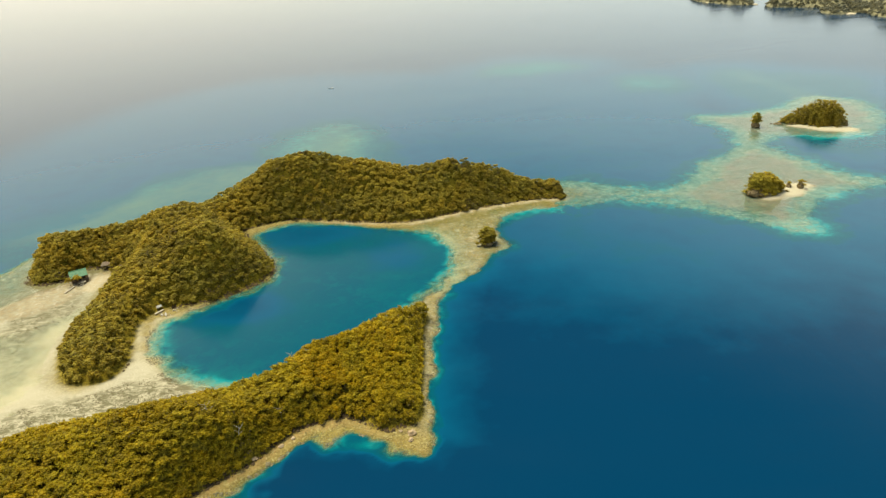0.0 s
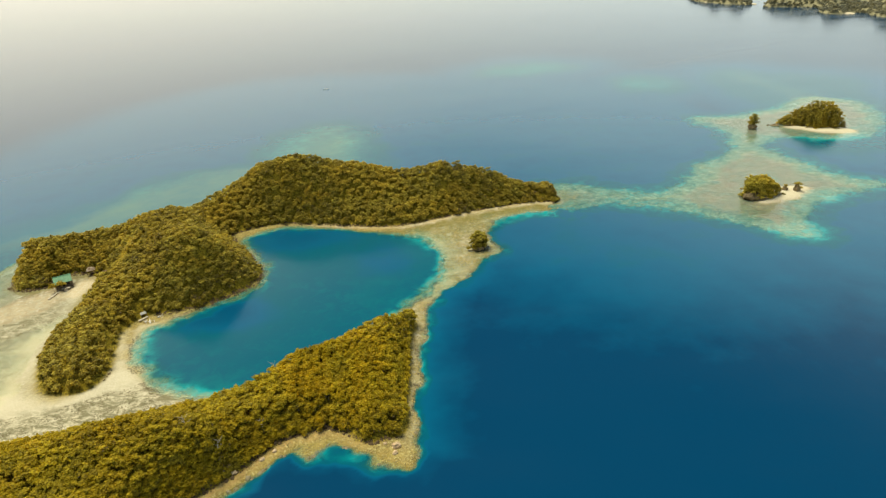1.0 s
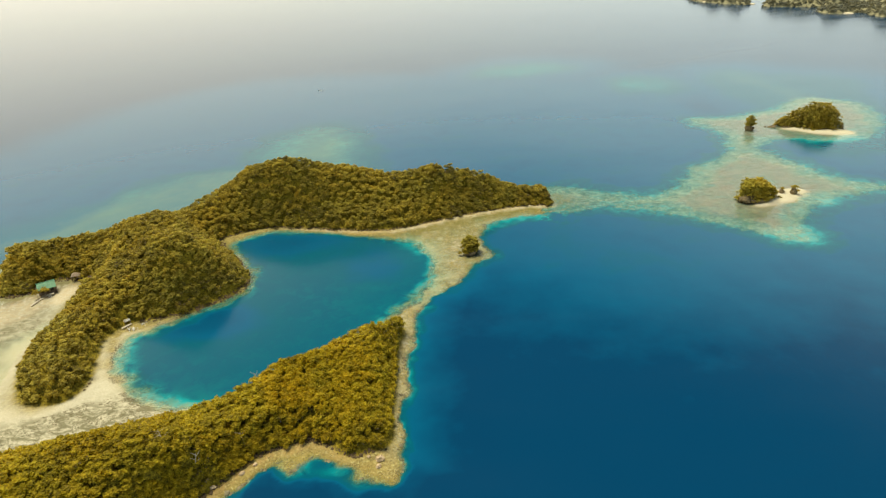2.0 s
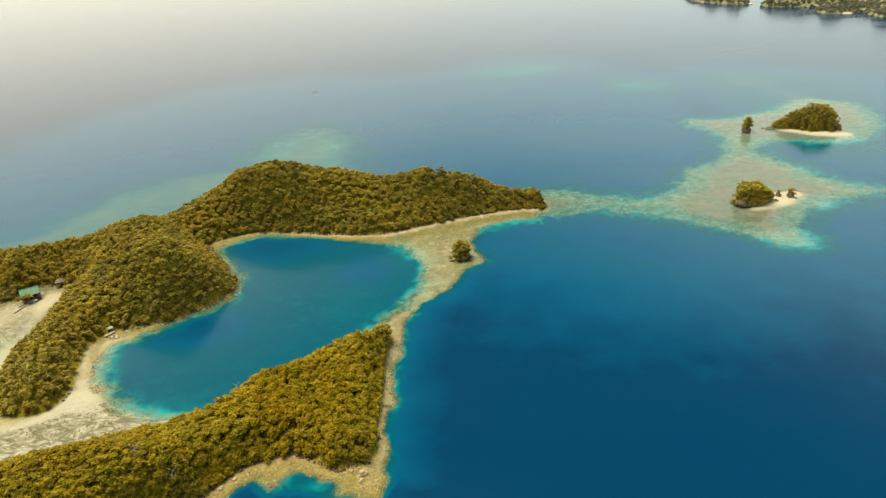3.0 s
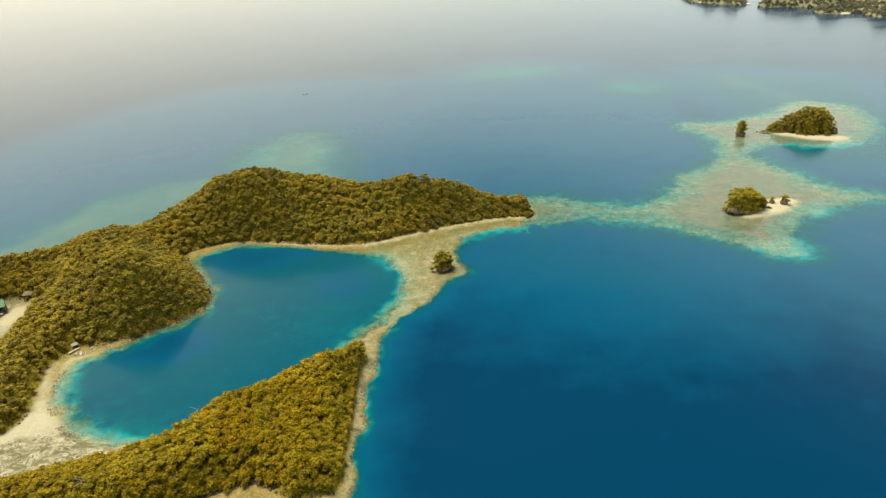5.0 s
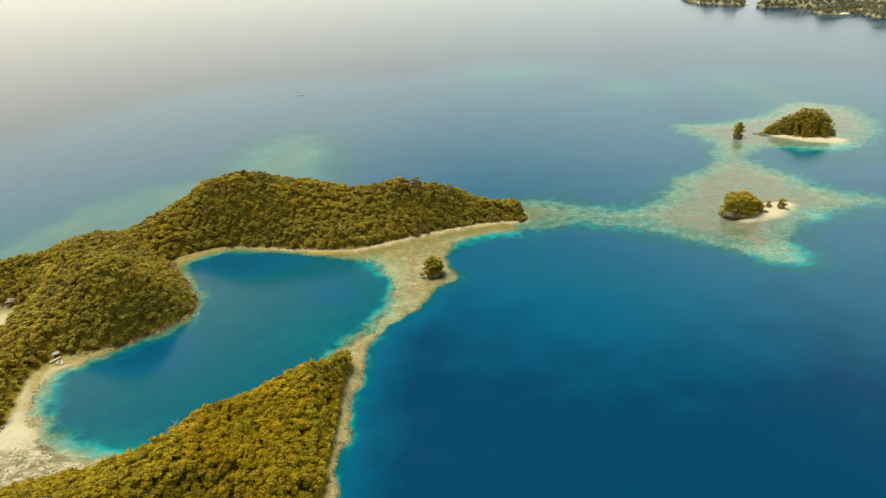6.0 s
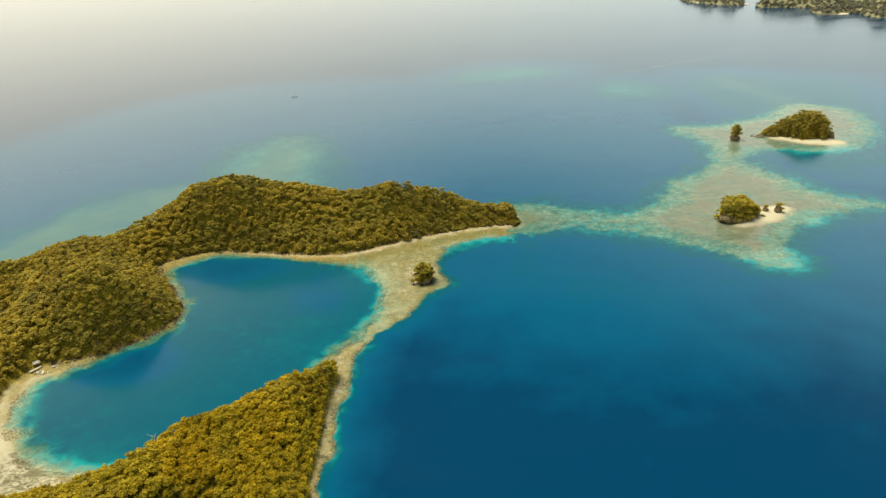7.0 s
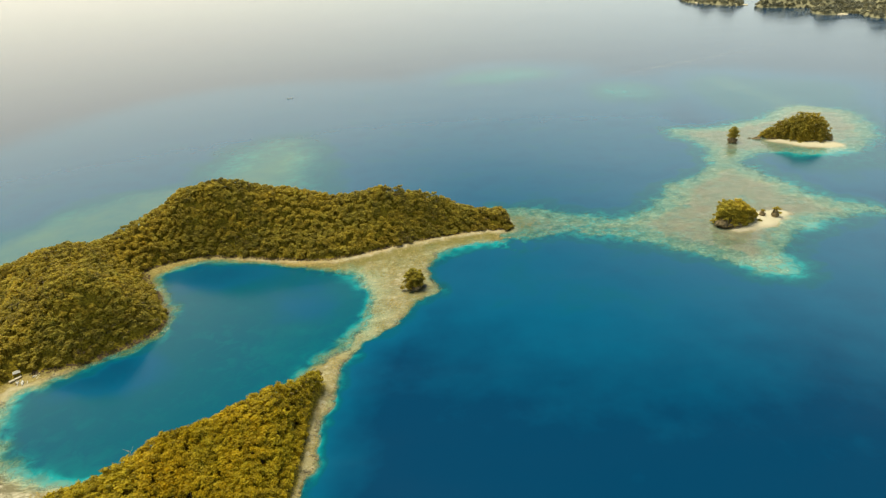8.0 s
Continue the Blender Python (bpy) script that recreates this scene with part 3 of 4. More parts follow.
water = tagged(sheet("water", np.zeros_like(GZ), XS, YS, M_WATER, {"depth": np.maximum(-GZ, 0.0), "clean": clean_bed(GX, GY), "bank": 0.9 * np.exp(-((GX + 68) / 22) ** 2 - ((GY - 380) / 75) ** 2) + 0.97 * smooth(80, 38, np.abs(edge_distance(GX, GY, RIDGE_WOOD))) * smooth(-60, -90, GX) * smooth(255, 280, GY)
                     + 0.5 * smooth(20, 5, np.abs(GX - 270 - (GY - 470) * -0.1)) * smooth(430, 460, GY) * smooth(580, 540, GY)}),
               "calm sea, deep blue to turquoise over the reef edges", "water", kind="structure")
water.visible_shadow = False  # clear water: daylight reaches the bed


def ground_at(x, y):
    return float(land(np.array([float(x)]), np.array([float(y)]))[0][0])


# ---- helpers for things ----
def part(name, bm, material, parent, label=""):
    me = bpy.data.meshes.new(name)
    bm.to_mesh(me)
    bm.free()
    me.materials.append(material)
    ob = new(name, me)
    ob.parent = parent
    return tagged(ob, label)


def box(bm, size, at, turn=0.0, bevel=0.0, tip=None):
    m = Matrix.Translation(at) @ Matrix.Rotation(radians(turn), 4, "Z") @ (tip or Matrix.Identity(4)) @ Matrix.Diagonal((*size, 1))
    made = bmesh.ops.create_cube(bm, size=1, matrix=m)
    if bevel:
        edges = list({e for v in made["verts"] for e in v.link_edges})
        bmesh.ops.bevel(bm, geom=edges, offset=bevel, segments=2, affect="EDGES")
    return bm


def tube(bm, path, radii, sides=6):
    """A tapered tube along a bent line."""
    rings = []
    for k, at in enumerate(path):
        at = Vector(at)
        ahead = (Vector(path[min(k + 1, len(path) - 1)]) - Vector(path[max(k - 1, 0)])).normalized()
        side = ahead.orthogonal().normalized()
        other = ahead.cross(side)
        rings.append([bm.verts.new(at + (side * math.cos(a) + other * math.sin(a)) * radii[k]) for a in (math.tau * i / sides for i in range(sides))])
    for a, b in zip(rings, rings[1:]):
        for i in range(sides):
            bm.faces.new((a[i], a[(i + 1) % sides], b[(i + 1) % sides], b[i]))
    bm.faces.new(rings[0][::-1])
    bm.faces.new(rings[-1])
    return bm


def rock_bm(rng, size, sub=3, rough=0.28):
    """A weathered stone: a ball pushed in and out by noise at two sizes, flattened below."""
    bm = bmesh.new()
    bmesh.ops.create_icosphere(bm, subdivisions=sub, radius=1)
    shift = Vector((rng.uniform(-50, 50), rng.uniform(-50, 50), rng.uniform(-50, 50)))
    for v in bm.verts:
        n = noise.noise(v.co * 1.3 + shift) * rough * 1.6 + noise.noise(v.co * 3.4 + shift) * rough * 0.7
        v.co *= 1 + n
        if v.co.z < -0.45:
            v.co.z = -0.45 - (v.co.z + 0.45) * -0.15
        v.co = Vector((v.co.x * size[0], v.co.y * size[1], v.co.z * size[2]))
    return bm


# ---- woods ----
def crown(seed, lobes, leaves, leaf_size=1.0):
    """A crown one metre in radius: lobes of leaf sprays round small cores. Returns places, four-sided faces and a tint for each lobe."""
    rng = np.random.default_rng(seed)
    verts, quads, tints, count = [], [], [], 0
    cube = np.array([[-1, -1, -1], [1, -1, -1], [1, 1, -1], [-1, 1, -1], [-1, -1, 1], [1, -1, 1], [1, 1, 1], [-1, 1, 1]]) / 1.732
    sides = np.array([[0, 3, 2, 1], [4, 5, 6, 7], [0, 1, 5, 4], [1, 2, 6, 5], [2, 3, 7, 6], [3, 0, 4, 7]])
    for k in range(lobes):
        a, r = k * 2.4 + rng.uniform(-0.4, 0.4), 0.62 * math.sqrt((k + 0.3) / lobes)
        centre = np.array([r * math.cos(a), r * math.sin(a), rng.uniform(-0.45, 0.25) + 0.55 * (1 - r)])
        size = rng.uniform(0.36, 0.56) * (5 / lobes) ** 0.35
        verts.append(cube * size * 0.84 * rng.uniform(0.85, 1.15, (8, 3)) + centre)
        quads.append(sides + count)
        count += 8
        way = rng.normal(size=(leaves, 3))
        way[:, 2] = np.abs(way[:, 2]) * 1.2 - 0.6
        way /= np.linalg.norm(way, axis=1, keepdims=True)
        spot = centre + way * size * rng.uniform(0.80, 1.36, (leaves, 1))
        face = way + rng.normal(size=(leaves, 3)) * 0.8 + (0, 0, 0.55)
        face /= np.linalg.norm(face, axis=1, keepdims=True)
        u = np.cross(face, rng.normal(size=(leaves, 3)))
        u /= np.linalg.norm(u, axis=1, keepdims=True)
        v = np.cross(face, u)
        half = rng.uniform(0.13, 0.25, (leaves, 1)) * leaf_size
        ring = np.stack([spot - u * half * 1.25, spot - v * half * 0.8 + face * half * 0.2, spot + u * half * 1.25 - face * half * 0.3, spot + v * half * 0.85 + face * half * 0.15], 1)
        verts.append(ring.reshape(-1, 3))
        quads.append(np.arange(leaves * 4).reshape(-1, 4) + count)
        count += leaves * 4
        tints.append(np.full(8 + leaves * 4, rng.uniform(-0.16, 0.16)))
    return np.concatenate(verts), np.concatenate(quads), np.concatenate(tints)


CROWNS = [crown(20 + k, 8, 11, 0.85) for k in range(8)]
MID_CROWNS = [crown(40 + k, 7, 7, 0.95) for k in range(8)]
FAR_CROWNS = [crown(50 + k, 4, 5, 1.25) for k in range(6)]


def joined_wood(name, spots, label, crowns=CROWNS, category="woodland", leaf=M_LEAF):
    """Crowns and stems of a stand, as one mesh. spots: x, y, z of the stem's foot, height, crown radius, turn, tone."""
    rng = np.random.default_rng(len(spots))
    verts, quads, tones, count = [], [], [], 0
    for x, y, z, tall, radius, turn, tone in spots:
        cv, cq, tint = crowns[rng.integers(len(crowns))]
        c, s = math.cos(turn), math.sin(turn)
        squash = rng.uniform(0.6, 0.95)
        w = np.stack([(cv[:, 0] * c - cv[:, 1] * s) * radius, (cv[:, 0] * s + cv[:, 1] * c) * radius, cv[:, 2] * radius * squash], 1)
        verts.append(w + (x, y, z + tall - radius * 0.75))
        quads.append(cq + count)
        tones.append(tone + tint)
        count += len(w)
        stem = np.array([[-1, -1, 0], [1, -1, 0], [1, 1, 0], [-1, 1, 0], [-.6, -.6, 1], [.6, -.6, 1], [.6, .6, 1], [-.6, .6, 1]]) * (0.09, 0.09, max(tall - radius, 0.4)) + (x, y, z - 0.2)
        verts.append(stem)
        quads.append(np.array([[0, 1, 5, 4], [1, 2, 6, 5], [2, 3, 7, 6], [3, 0, 4, 7]]) + count)
        tones.append(np.zeros(8))
        count += 8
    ob = solid(name, np.concatenate(verts), np.concatenate(quads), leaf, {"tone": np.concatenate(tones)})
    return tagged(ob, label, category, kind="stuff")


TALL_STANDS = [(-14, 170, 10, 1.6), (-9, 177, 6, 2.4)]
CLEARINGS = [(-129.6, 220.8, 3.4), (-131.5, 228.0, 3.0), (-142.4, 222.6, 5.2), (-136.2, 231.0, 3.8), (-128.4, 224.8, 4.4), (-126.0, 223.4, 2.6), (-102.0, 196.0, 2.2)]


def spots_in(line, spacing, seed, tall=(2.3, 3.2), radius=(1.1, 1.85)):
    """Stem places of a stand, jittered, lower towards its rim."""
    rng = np.random.default_rng(seed)
    (x0, y0), (x1, y1) = line.min(0), line.max(0)
    gx, gy = np.meshgrid(np.arange(x0, x1, spacing), np.arange(y0, y1, spacing * 0.87))
    gx[1::2] += spacing / 2
    gx, gy = gx + rng.uniform(-0.33, 0.33, gx.shape) * spacing, gy + rng.uniform(-0.33, 0.33, gx.shape) * spacing
    d = edge_distance(gx, gy, line)
    keep = d < -0.5
    for cx, cy, r in CLEARINGS:
        keep &= (gx - cx) ** 2 + (gy - cy) ** 2 > r * r
    gx, gy, d = gx[keep], gy[keep], d[keep]
    gz = land(gx, gy)[0]
    slope = np.hypot(land(gx + 1, gy)[0] - gz, land(gx, gy + 1)[0] - gz)
    steep = np.repeat(np.arange(len(gx)), (slope > 0.4).astype(int) + (slope > 0.85) + (slope > 1.25))
    steep = steep[land(gx[steep], gy[steep] + 1)[0] > gz[steep] - 0.15]
    extra = rng.uniform(-0.95, 0.95, (2, len(steep)))
    gx, gy, d = np.append(gx, gx[steep] + extra[0]), np.append(gy, gy[steep] + extra[1]), np.append(d, d[steep])
    gz, slope = land(gx, gy)[0], np.append(slope, slope[steep])
    n = len(gx)
    rim = smooth(0, -4.5, d)
    big = rng.uniform(0, 1, n) ** 1.7
    r = (radius[0] + (radius[1] - radius[0]) * big) * (0.85 + 0.15 * rim)
    h = (tall[0] + (tall[1] - tall[0]) * rng.uniform(0, 1, n)) * (0.88 + 0.12 * rim) + r * 0.25
    h *= 1 - 0.38 * smooth(0.3, 1.0, slope)
    for tx, ty, wide, more in TALL_STANDS:
        h += more * np.exp(-((gx - tx) ** 2 + (gy - ty) ** 2) / wide ** 2)
    rows = np.stack([gx, gy, gz, h, r, rng.uniform(0, math.tau, n), rng.uniform(0, 1, n)], 1)
    skirt = rows[(d > -2.6) & (rng.uniform(0, 1, n) < 0.8)].copy()
    skirt[:, :2] += rng.uniform(-0.8, 0.8, (len(skirt), 2))
    skirt[:, 3:5] *= (0.62, 0.85)
    return np.concatenate([rows, skirt])


near_spots = spots_in(NEAR_WOOD, 1.65, 5, (2.7, 3.4), (1.0, 1.65))
near_spots = near_spots[(near_spots[:, 0] > -122) & (near_spots[:, 1] > 99) & (near_spots[:, 1] > 100 - 0.35 * (near_spots[:, 0] + 92))]
ridge_spots = spots_in(RIDGE_WOOD, 2.35, 6, (2.6, 3.7), (1.3, 2.05))
ridge_spots[:, 4] *= np.where(ridge_spots[:, 1] < 200, 0.85, 0.95)
understorey = ridge_spots[(ridge_spots[:, 0] > 10) | (ridge_spots[:, 0] < -134) | (np.abs(ridge_spots[:, 1] - 291) < 5)] * (1, 1, 1, 0.62, 0.95, 1.7, 0.8) + (0.7, -0.5, 0, 0, 0, 0, 0)
ridge_spots = np.concatenate([ridge_spots, understorey])
# the trees at the seaward end of the near island stand singly
single = (near_spots[:, 0] > -38) & (near_spots[:, 1] < 152)
singles = near_spots[single][:290]
joined_wood("near_island_woodland", np.concatenate([near_spots[~single], near_spots[single][290:]]), "dense olive-green broadleaf woodland on the low limestone island")
lee = (ridge_spots[:, 1] > 298) & (ridge_spots[:, 0] > -95)
joined_wood("ridge_woodland", ridge_spots[~lee], "dense dark olive woodland covering the hilly ridge round the lagoon", MID_CROWNS, leaf=M_RIDGE_LEAF)
joined_wood("lee_woodland", ridge_spots[lee], "dense olive woodland on the seaward slope of the ridge", FAR_CROWNS, leaf=M_RIDGE_LEAF)


def tree_model(k):
    """A small broadleaf tree four metres tall: bent stem with three limbs, and a lobed crown."""
    rng = random.Random(70 + k)
    tree = new("tree")
    bm = bmesh.new()
    lean = rng.uniform(-0.3, 0.3)
    tube(bm, [(0, 0, -0.3), (lean * 0.4, 0.05, 1.0), (lean, 0.1, 2.3)], [0.15, 0.12, 0.07])
    for i in range(3):
        a = i * 2.1 + rng.uniform(0, 1)
        tube(bm, [(lean * 0.6, 0.08, 1.1 + i * 0.3), (lean * 0.6 + math.cos(a) * 0.5, math.sin(a) * 0.5, 1.7 + i * 0.2), (lean * 0.6 + math.cos(a) * 1.0, math.sin(a) * 1.0, 2.3 + i * 0.2)], [0.07, 0.05, 0.025], 5)
    part("trunk", bm, M_BARK, tree)
    cv, cq, tint = crown(90 + k, 8, 24, 0.75)
    leafy = solid("crown", cv * (2.0, 2.0, 1.9) + (lean, 0.1, 2.5), cq, M_LEAF, {"tone": 0.13 * k + tint})
    leafy.parent = tree
    return tagged(tree, "olive-green broadleaf tree with a dense lobed crown on the limestone island", "tree", "trees at the end of the near island")


TREES = [tree_model(k) for k in range(6)]
for n, (x, y, z, tall, radius, turn, tone) in enumerate(singles):
    m = Matrix.Translation((x, y, z)) @ Matrix.Rotation(turn, 4, "Z") @ Matrix.Diagonal((radius / 2.0, radius / 2.0, (tall + radius * 0.2) / 4.2, 1))
    if n < len(TREES):
        TREES[n].matrix_basis = m
    else:
        source = TREES[n % len(TREES)]
        made = copy_thing(source, Matrix.Identity(4))
        made.matrix_basis = m


# ---- rock and coral strewn on the flats ----
def chunks(name, spots, material, label, category, seed):
    """Many small uneven stones as one mesh. spots: x, y, z, size."""
    rng = np.random.default_rng(seed)
    n = len(spots)
    cube = np.array([[-1, -1, -1], [1, -1, -1], [1, 1, -1], [-1, 1, -1], [-.7, -.7, 1], [.7, -.7, 1], [.7, .7, 1], [-.7, .7, 1]])
    v = cube[None] * rng.uniform(0.55, 1.15, (n, 8, 3)) * np.stack([spots[:, 3], spots[:, 3] * rng.uniform(0.6, 1, n), spots[:, 3] * rng.uniform(0.35, 0.7, n)], -1)[:, None]
    a = rng.uniform(0, math.tau, n)[:, None]
    v = np.stack([v[..., 0] * np.cos(a) - v[..., 1] * np.sin(a), v[..., 0] * np.sin(a) + v[..., 1] * np.cos(a), v[..., 2]], -1) + spots[:, None, :3]
    sides = np.array([[4, 5, 6, 7], [0, 1, 5, 4], [1, 2, 6, 5], [2, 3, 7, 6], [3, 0, 4, 7]])
    q = sides[None] + (np.arange(n) * 8)[:, None, None]
    return tagged(solid(name, v.reshape(-1, 3), q.reshape(-1, 4), material, None, True), label, category, kind="stuff")


def strewn(count, box_at, seed, test, size):
    rng = np.random.default_rng(seed)
    x, y = rng.uniform(box_at[0], box_at[1], count), rng.uniform(box_at[2], box_at[3], count)
    z, wood, sand, silt, weed, flat, wood_d = land(x, y)[:7]
    keep = test(x, y, wood, sand, weed, flat, wood_d)
    s = size[0] + (size[1] - size[0]) * rng.uniform(0, 1, count) ** 3
    return np.stack([x, y, z + s * 0.1, s], -1)[keep]


chunks("reef_rubble", strewn(150000, (-70, 75, 100, 300), 31, lambda x, y, wood, sand, weed, flat, wd: (flat < 0.6) & (flat > -16) & (wd > 0.8) & (lattice(x, y, 3.5, 40) > 0.0), (0.07, 0.32)), M_CORAL,
       "knobbly tan coral rubble on the exposed reef flat", "coral rubble", 1)
chunks("coral_heads", strewn(46000, (-182, -70, 118, 212), 32, lambda x, y, wood, sand, weed, flat, wd: (flat < -0.5) & (wd > 1.5) & (weed > 0.45) & (lattice(x, y, 2.8, 41) > 0.1), (0.08, 0.27)), M_CORAL_DARK,
       "dark weedy coral heads on the pale sand flat", "coral heads", 2)
# near-black rocks stand in for the shaded band at the woods' foot
chunks("ledge_rocks", strewn(125000, (-172, 60, 100, 285), 33, lambda x, y, wood, sand, weed, flat, wd: (wd < 0.9 + 0.9 * ((y > 195) & (y < 262) & (x < -60)) + 0.3 * lattice(x, y, 5, 45)) & (wd > -0.6) & ((x < -12) | (y > 184) | (y < 128)) & ((x > -98) | (y > 205) | (y < 140)), (0.22, 0.62)), M_LEDGE_SHADE,
       "limestone rocks with painted-in shade along the foot of the woods", "rocks", 3)

chunks("reef_edge_coral", strewn(90000, (-70, 80, 98, 300), 34, lambda x, y, wood, sand, weed, flat, wd: (flat < 1.3) & (flat > -1.0) & (wd > 1.5) & (lattice(x, y, 2.6, 42) > -0.1), (0.25, 0.75)), M_CORAL_DARK,
       "weedy knobbly coral heads along the broken reef edge", "coral heads", 4)

chunks("cove_rubble", strewn(36000, (-104, -50, 142, 205), 35, lambda x, y, wood, sand, weed, flat, wd: (flat < 3.5) & (flat > -3.0) & (wd > 1.5) & (lattice(x, y, 3.2, 43) + lattice(x, y, 9, 44) > 0.15 + 0.5 * (x > -78)), (0.06, 0.26)), M_CORAL_DARK,
       "grey-green coral rubble in the shallows of the cove beach", "coral rubble", 5)


def boulder(x, y, size, seed, turn):
    bm = rock_bm(random.Random(seed), size)
    me = bpy.data.meshes.new("boulder")
    bm.to_mesh(me)
    bm.free()
    me.materials.append(M_BOULDER)
    ob = new("boulder", me)
    ob.matrix_basis = pose(x, y, ground_at(x, y) + size[2] * 0.3, 0, 0, turn)
    return tagged(ob, "pale weathered limestone boulder lying on the tan reef flat", "boulder", "boulders on the reef flat")


for x, y, size, seed, turn in ((-10.4, 124.8, (0.95, 0.75, 0.9), 1, 20), (-10.6, 122.6, (0.7, 0.55, 0.6), 2, 70), (-13.2, 125.6, (0.45, 0.4, 0.35), 3, 10), (-43, 122.6, (0.7, 0.55, 0.45), 4, 40),
                               (-48.5, 118.3, (0.75, 0.5, 0.45), 5, 0), (-40.5, 125.2, (0.6, 0.5, 0.4), 6, 30), (-64.8, 219.4, (0.9, 0.7, 0.6), 7, 15), (-64.4, 221.4, (1.1, 0.8, 0.7), 8, 50), (-65.0, 223.4, (0.7, 0.7, 0.5), 9, 80), (-65.6, 217.4, (0.7, 0.5, 0.4), 10, 0)):
    boulder(x, y, size, seed, turn)


# ---- islets ----
def islet_rock(name, x, y, rx, ry, tall, turn, seed, label, slant=0.0):
    """A limestone stack, undercut at the waterline, with a knobbly flank."""
    rng = random.Random(seed)
    shift = Vector((rng.uniform(-40, 40), rng.uniform(-40, 40), 0))
    bm = bmesh.new()
    rings, sides = 14, 48
    grid = []
    for k in range(rings):
        t = k / (rings - 1)
        wide = 0.80 + 0.18 * math.exp(-((t - 0.5) / 0.22) ** 2) - 0.55 * max(0, t - 0.62) / 0.38 + (0.05 if t < 0.15 else 0)
        row = []
        for i in range(sides):
            a = math.tau * i / sides
            z = -1.2 + t * (tall * (1 - slant * math.cos(a) * wide) + 1.2)
            p = Vector((math.cos(a) * rx, math.sin(a) * ry, z))
            n = noise.noise(p * (1.6 / min(rx, ry)) + shift) * 0.22 + noise.noise(p * 0.9 + shift) * 0.17
            row.append(bm.verts.new((p.x * (wide + n), p.y * (wide + n), z + noise.noise(p * 0.7 + shift) * 0.5)))
        grid.append(row)
    for a, b in zip(grid, grid[1:]):
        for i in range(sides):
            bm.faces.new((a[i], a[(i + 1) % sides], b[(i + 1) % sides], b[i]))
    bm.faces.new(grid[-1])
    me = bpy.data.meshes.new(name)
    bm.to_mesh(me)
    bm.free()
    me.materials.append(M_ROCK)
    ob = new(name, me)
    ob.matrix_basis = pose(x, y, ground_at(x, y), 0, 0, turn)
    return tagged(ob, label, "rock islet")


def scrub(name, x, y, rx, ry, turn, low, dome, count, seed, label, radius=(0.9, 1.7), leaf=M_RIDGE_LEAF, crowns=MID_CROWNS):
    """Low trees over an oval; dome(u, v) is the height of their tops, low that of their feet."""
    rng = np.random.default_rng(seed)
    rows, c, s = [], math.cos(radians(turn)), math.sin(radians(turn))
    for k in range(count):
        a, r = k * 2.39996, math.sqrt((k + 0.5) / count)
        u, v = r * math.cos(a) + rng.uniform(-0.06, 0.06), r * math.sin(a) + rng.uniform(-0.06, 0.06)
        top = dome(u, v) * rng.uniform(0.88, 1.06)
        rows.append((x + u * rx * c - v * ry * s, y + u * rx * s + v * ry * c, low, max(top - low, 0.8), rng.uniform(*radius), rng.uniform(0, 6), rng.uniform(0, 1)))
        while top - low > 2.4:
            top -= rng.uniform(1.7, 2.7)
            out, u, v = 1 + rng.uniform(-0.02, 0.08), u + rng.uniform(-1.2, 1.2) / rx, v + rng.uniform(-1.2, 1.2) / ry
            rows.append((x + (u * rx * c - v * ry * s) * out, y + (u * rx * s + v * ry * c) * out, low, max(top - low, 0.8), rng.uniform(*radius), rng.uniform(0, 6), rng.uniform(0, 1)))
    return joined_wood(name, np.array(rows), label, crowns, "woodland", leaf)


RIGHT_TURN = -30
islet_rock("sand_spit_islet", 150.0, 274.8, 8.2, 5.0, 3.8, 18, 3, "dark undercut limestone islet with a tip of white sand", 0.5)
scrub("islet_scrub", 151.9, 275.9, 9.2, 5.2, 18, 0.7, lambda u, v: 9.6 - 4.0 * (abs(u + 0.12) ** 2.0 + 0.35 * v * v) - 1.6 * u + 0.5 * math.sin(u * 9), 100, 4, "yellow-green scrub trees covering the small limestone islet", (0.8, 1.45), M_SCRUB_LEAF)
islet_rock("mushroom_rock", 165.4, 280.2, 1.3, 1.1, 2.2, 10, 5, "small undercut limestone rock on the sand spit")
scrub("rock_scrub", 165.4, 280.2, 0.9, 0.8, 0, 1.4, lambda u, v: 3.0, 4, 6, "small green shrub growing on the rock", (0.6, 0.9))
islet_rock("mushroom_rock", 170.0, 278.6, 1.9, 1.4, 3.0, 40, 7, "small undercut limestone rock with shrubs on the sand spit")
scrub("rock_scrub", 170.0, 278.6, 1.5, 1.1, 0, 2.0, lambda u, v: 4.6, 6, 8, "small green shrub growing on the rock", (0.7, 1.0))
islet_rock("low_rock", 164.6, 287.0, 1.4, 0.9, 0.9, 0, 9, "low dark limestone rock standing in the shallows")

islet_rock("beach_islet", 235.2, 388.0, 15.6, 7.0, 2.2, RIGHT_TURN, 11, "dark limestone islet fringed by a white sand beach")
scrub("beach_islet_woodland", 235.2, 388.0, 16.8, 7.6, RIGHT_TURN, 0.2,
      lambda u, v: (15.4 - 13.5 * max(0.30 - u, 0) ** 1.35 / 1.42 - 13 * max(u - 0.45, 0) ** 1.5) * (1 - 0.5 * v * v) + 0.6 * math.sin(u * 11 + v * 5), 230, 12, "olive-green woodland sloping down over the beach islet", (0.75, 1.3), M_RIDGE_LEAF, FAR_CROWNS)
islet_rock("mushroom_rock", 216.5, 391.0, 3.0, 1.6, 1.8, -20, 13, "dark flat limestone rock standing in the shallows")
islet_rock("mushroom_rock", 212.6, 393.0, 1.2, 0.8, 0.8, 0, 14, "dark flat limestone rock standing in the shallows")
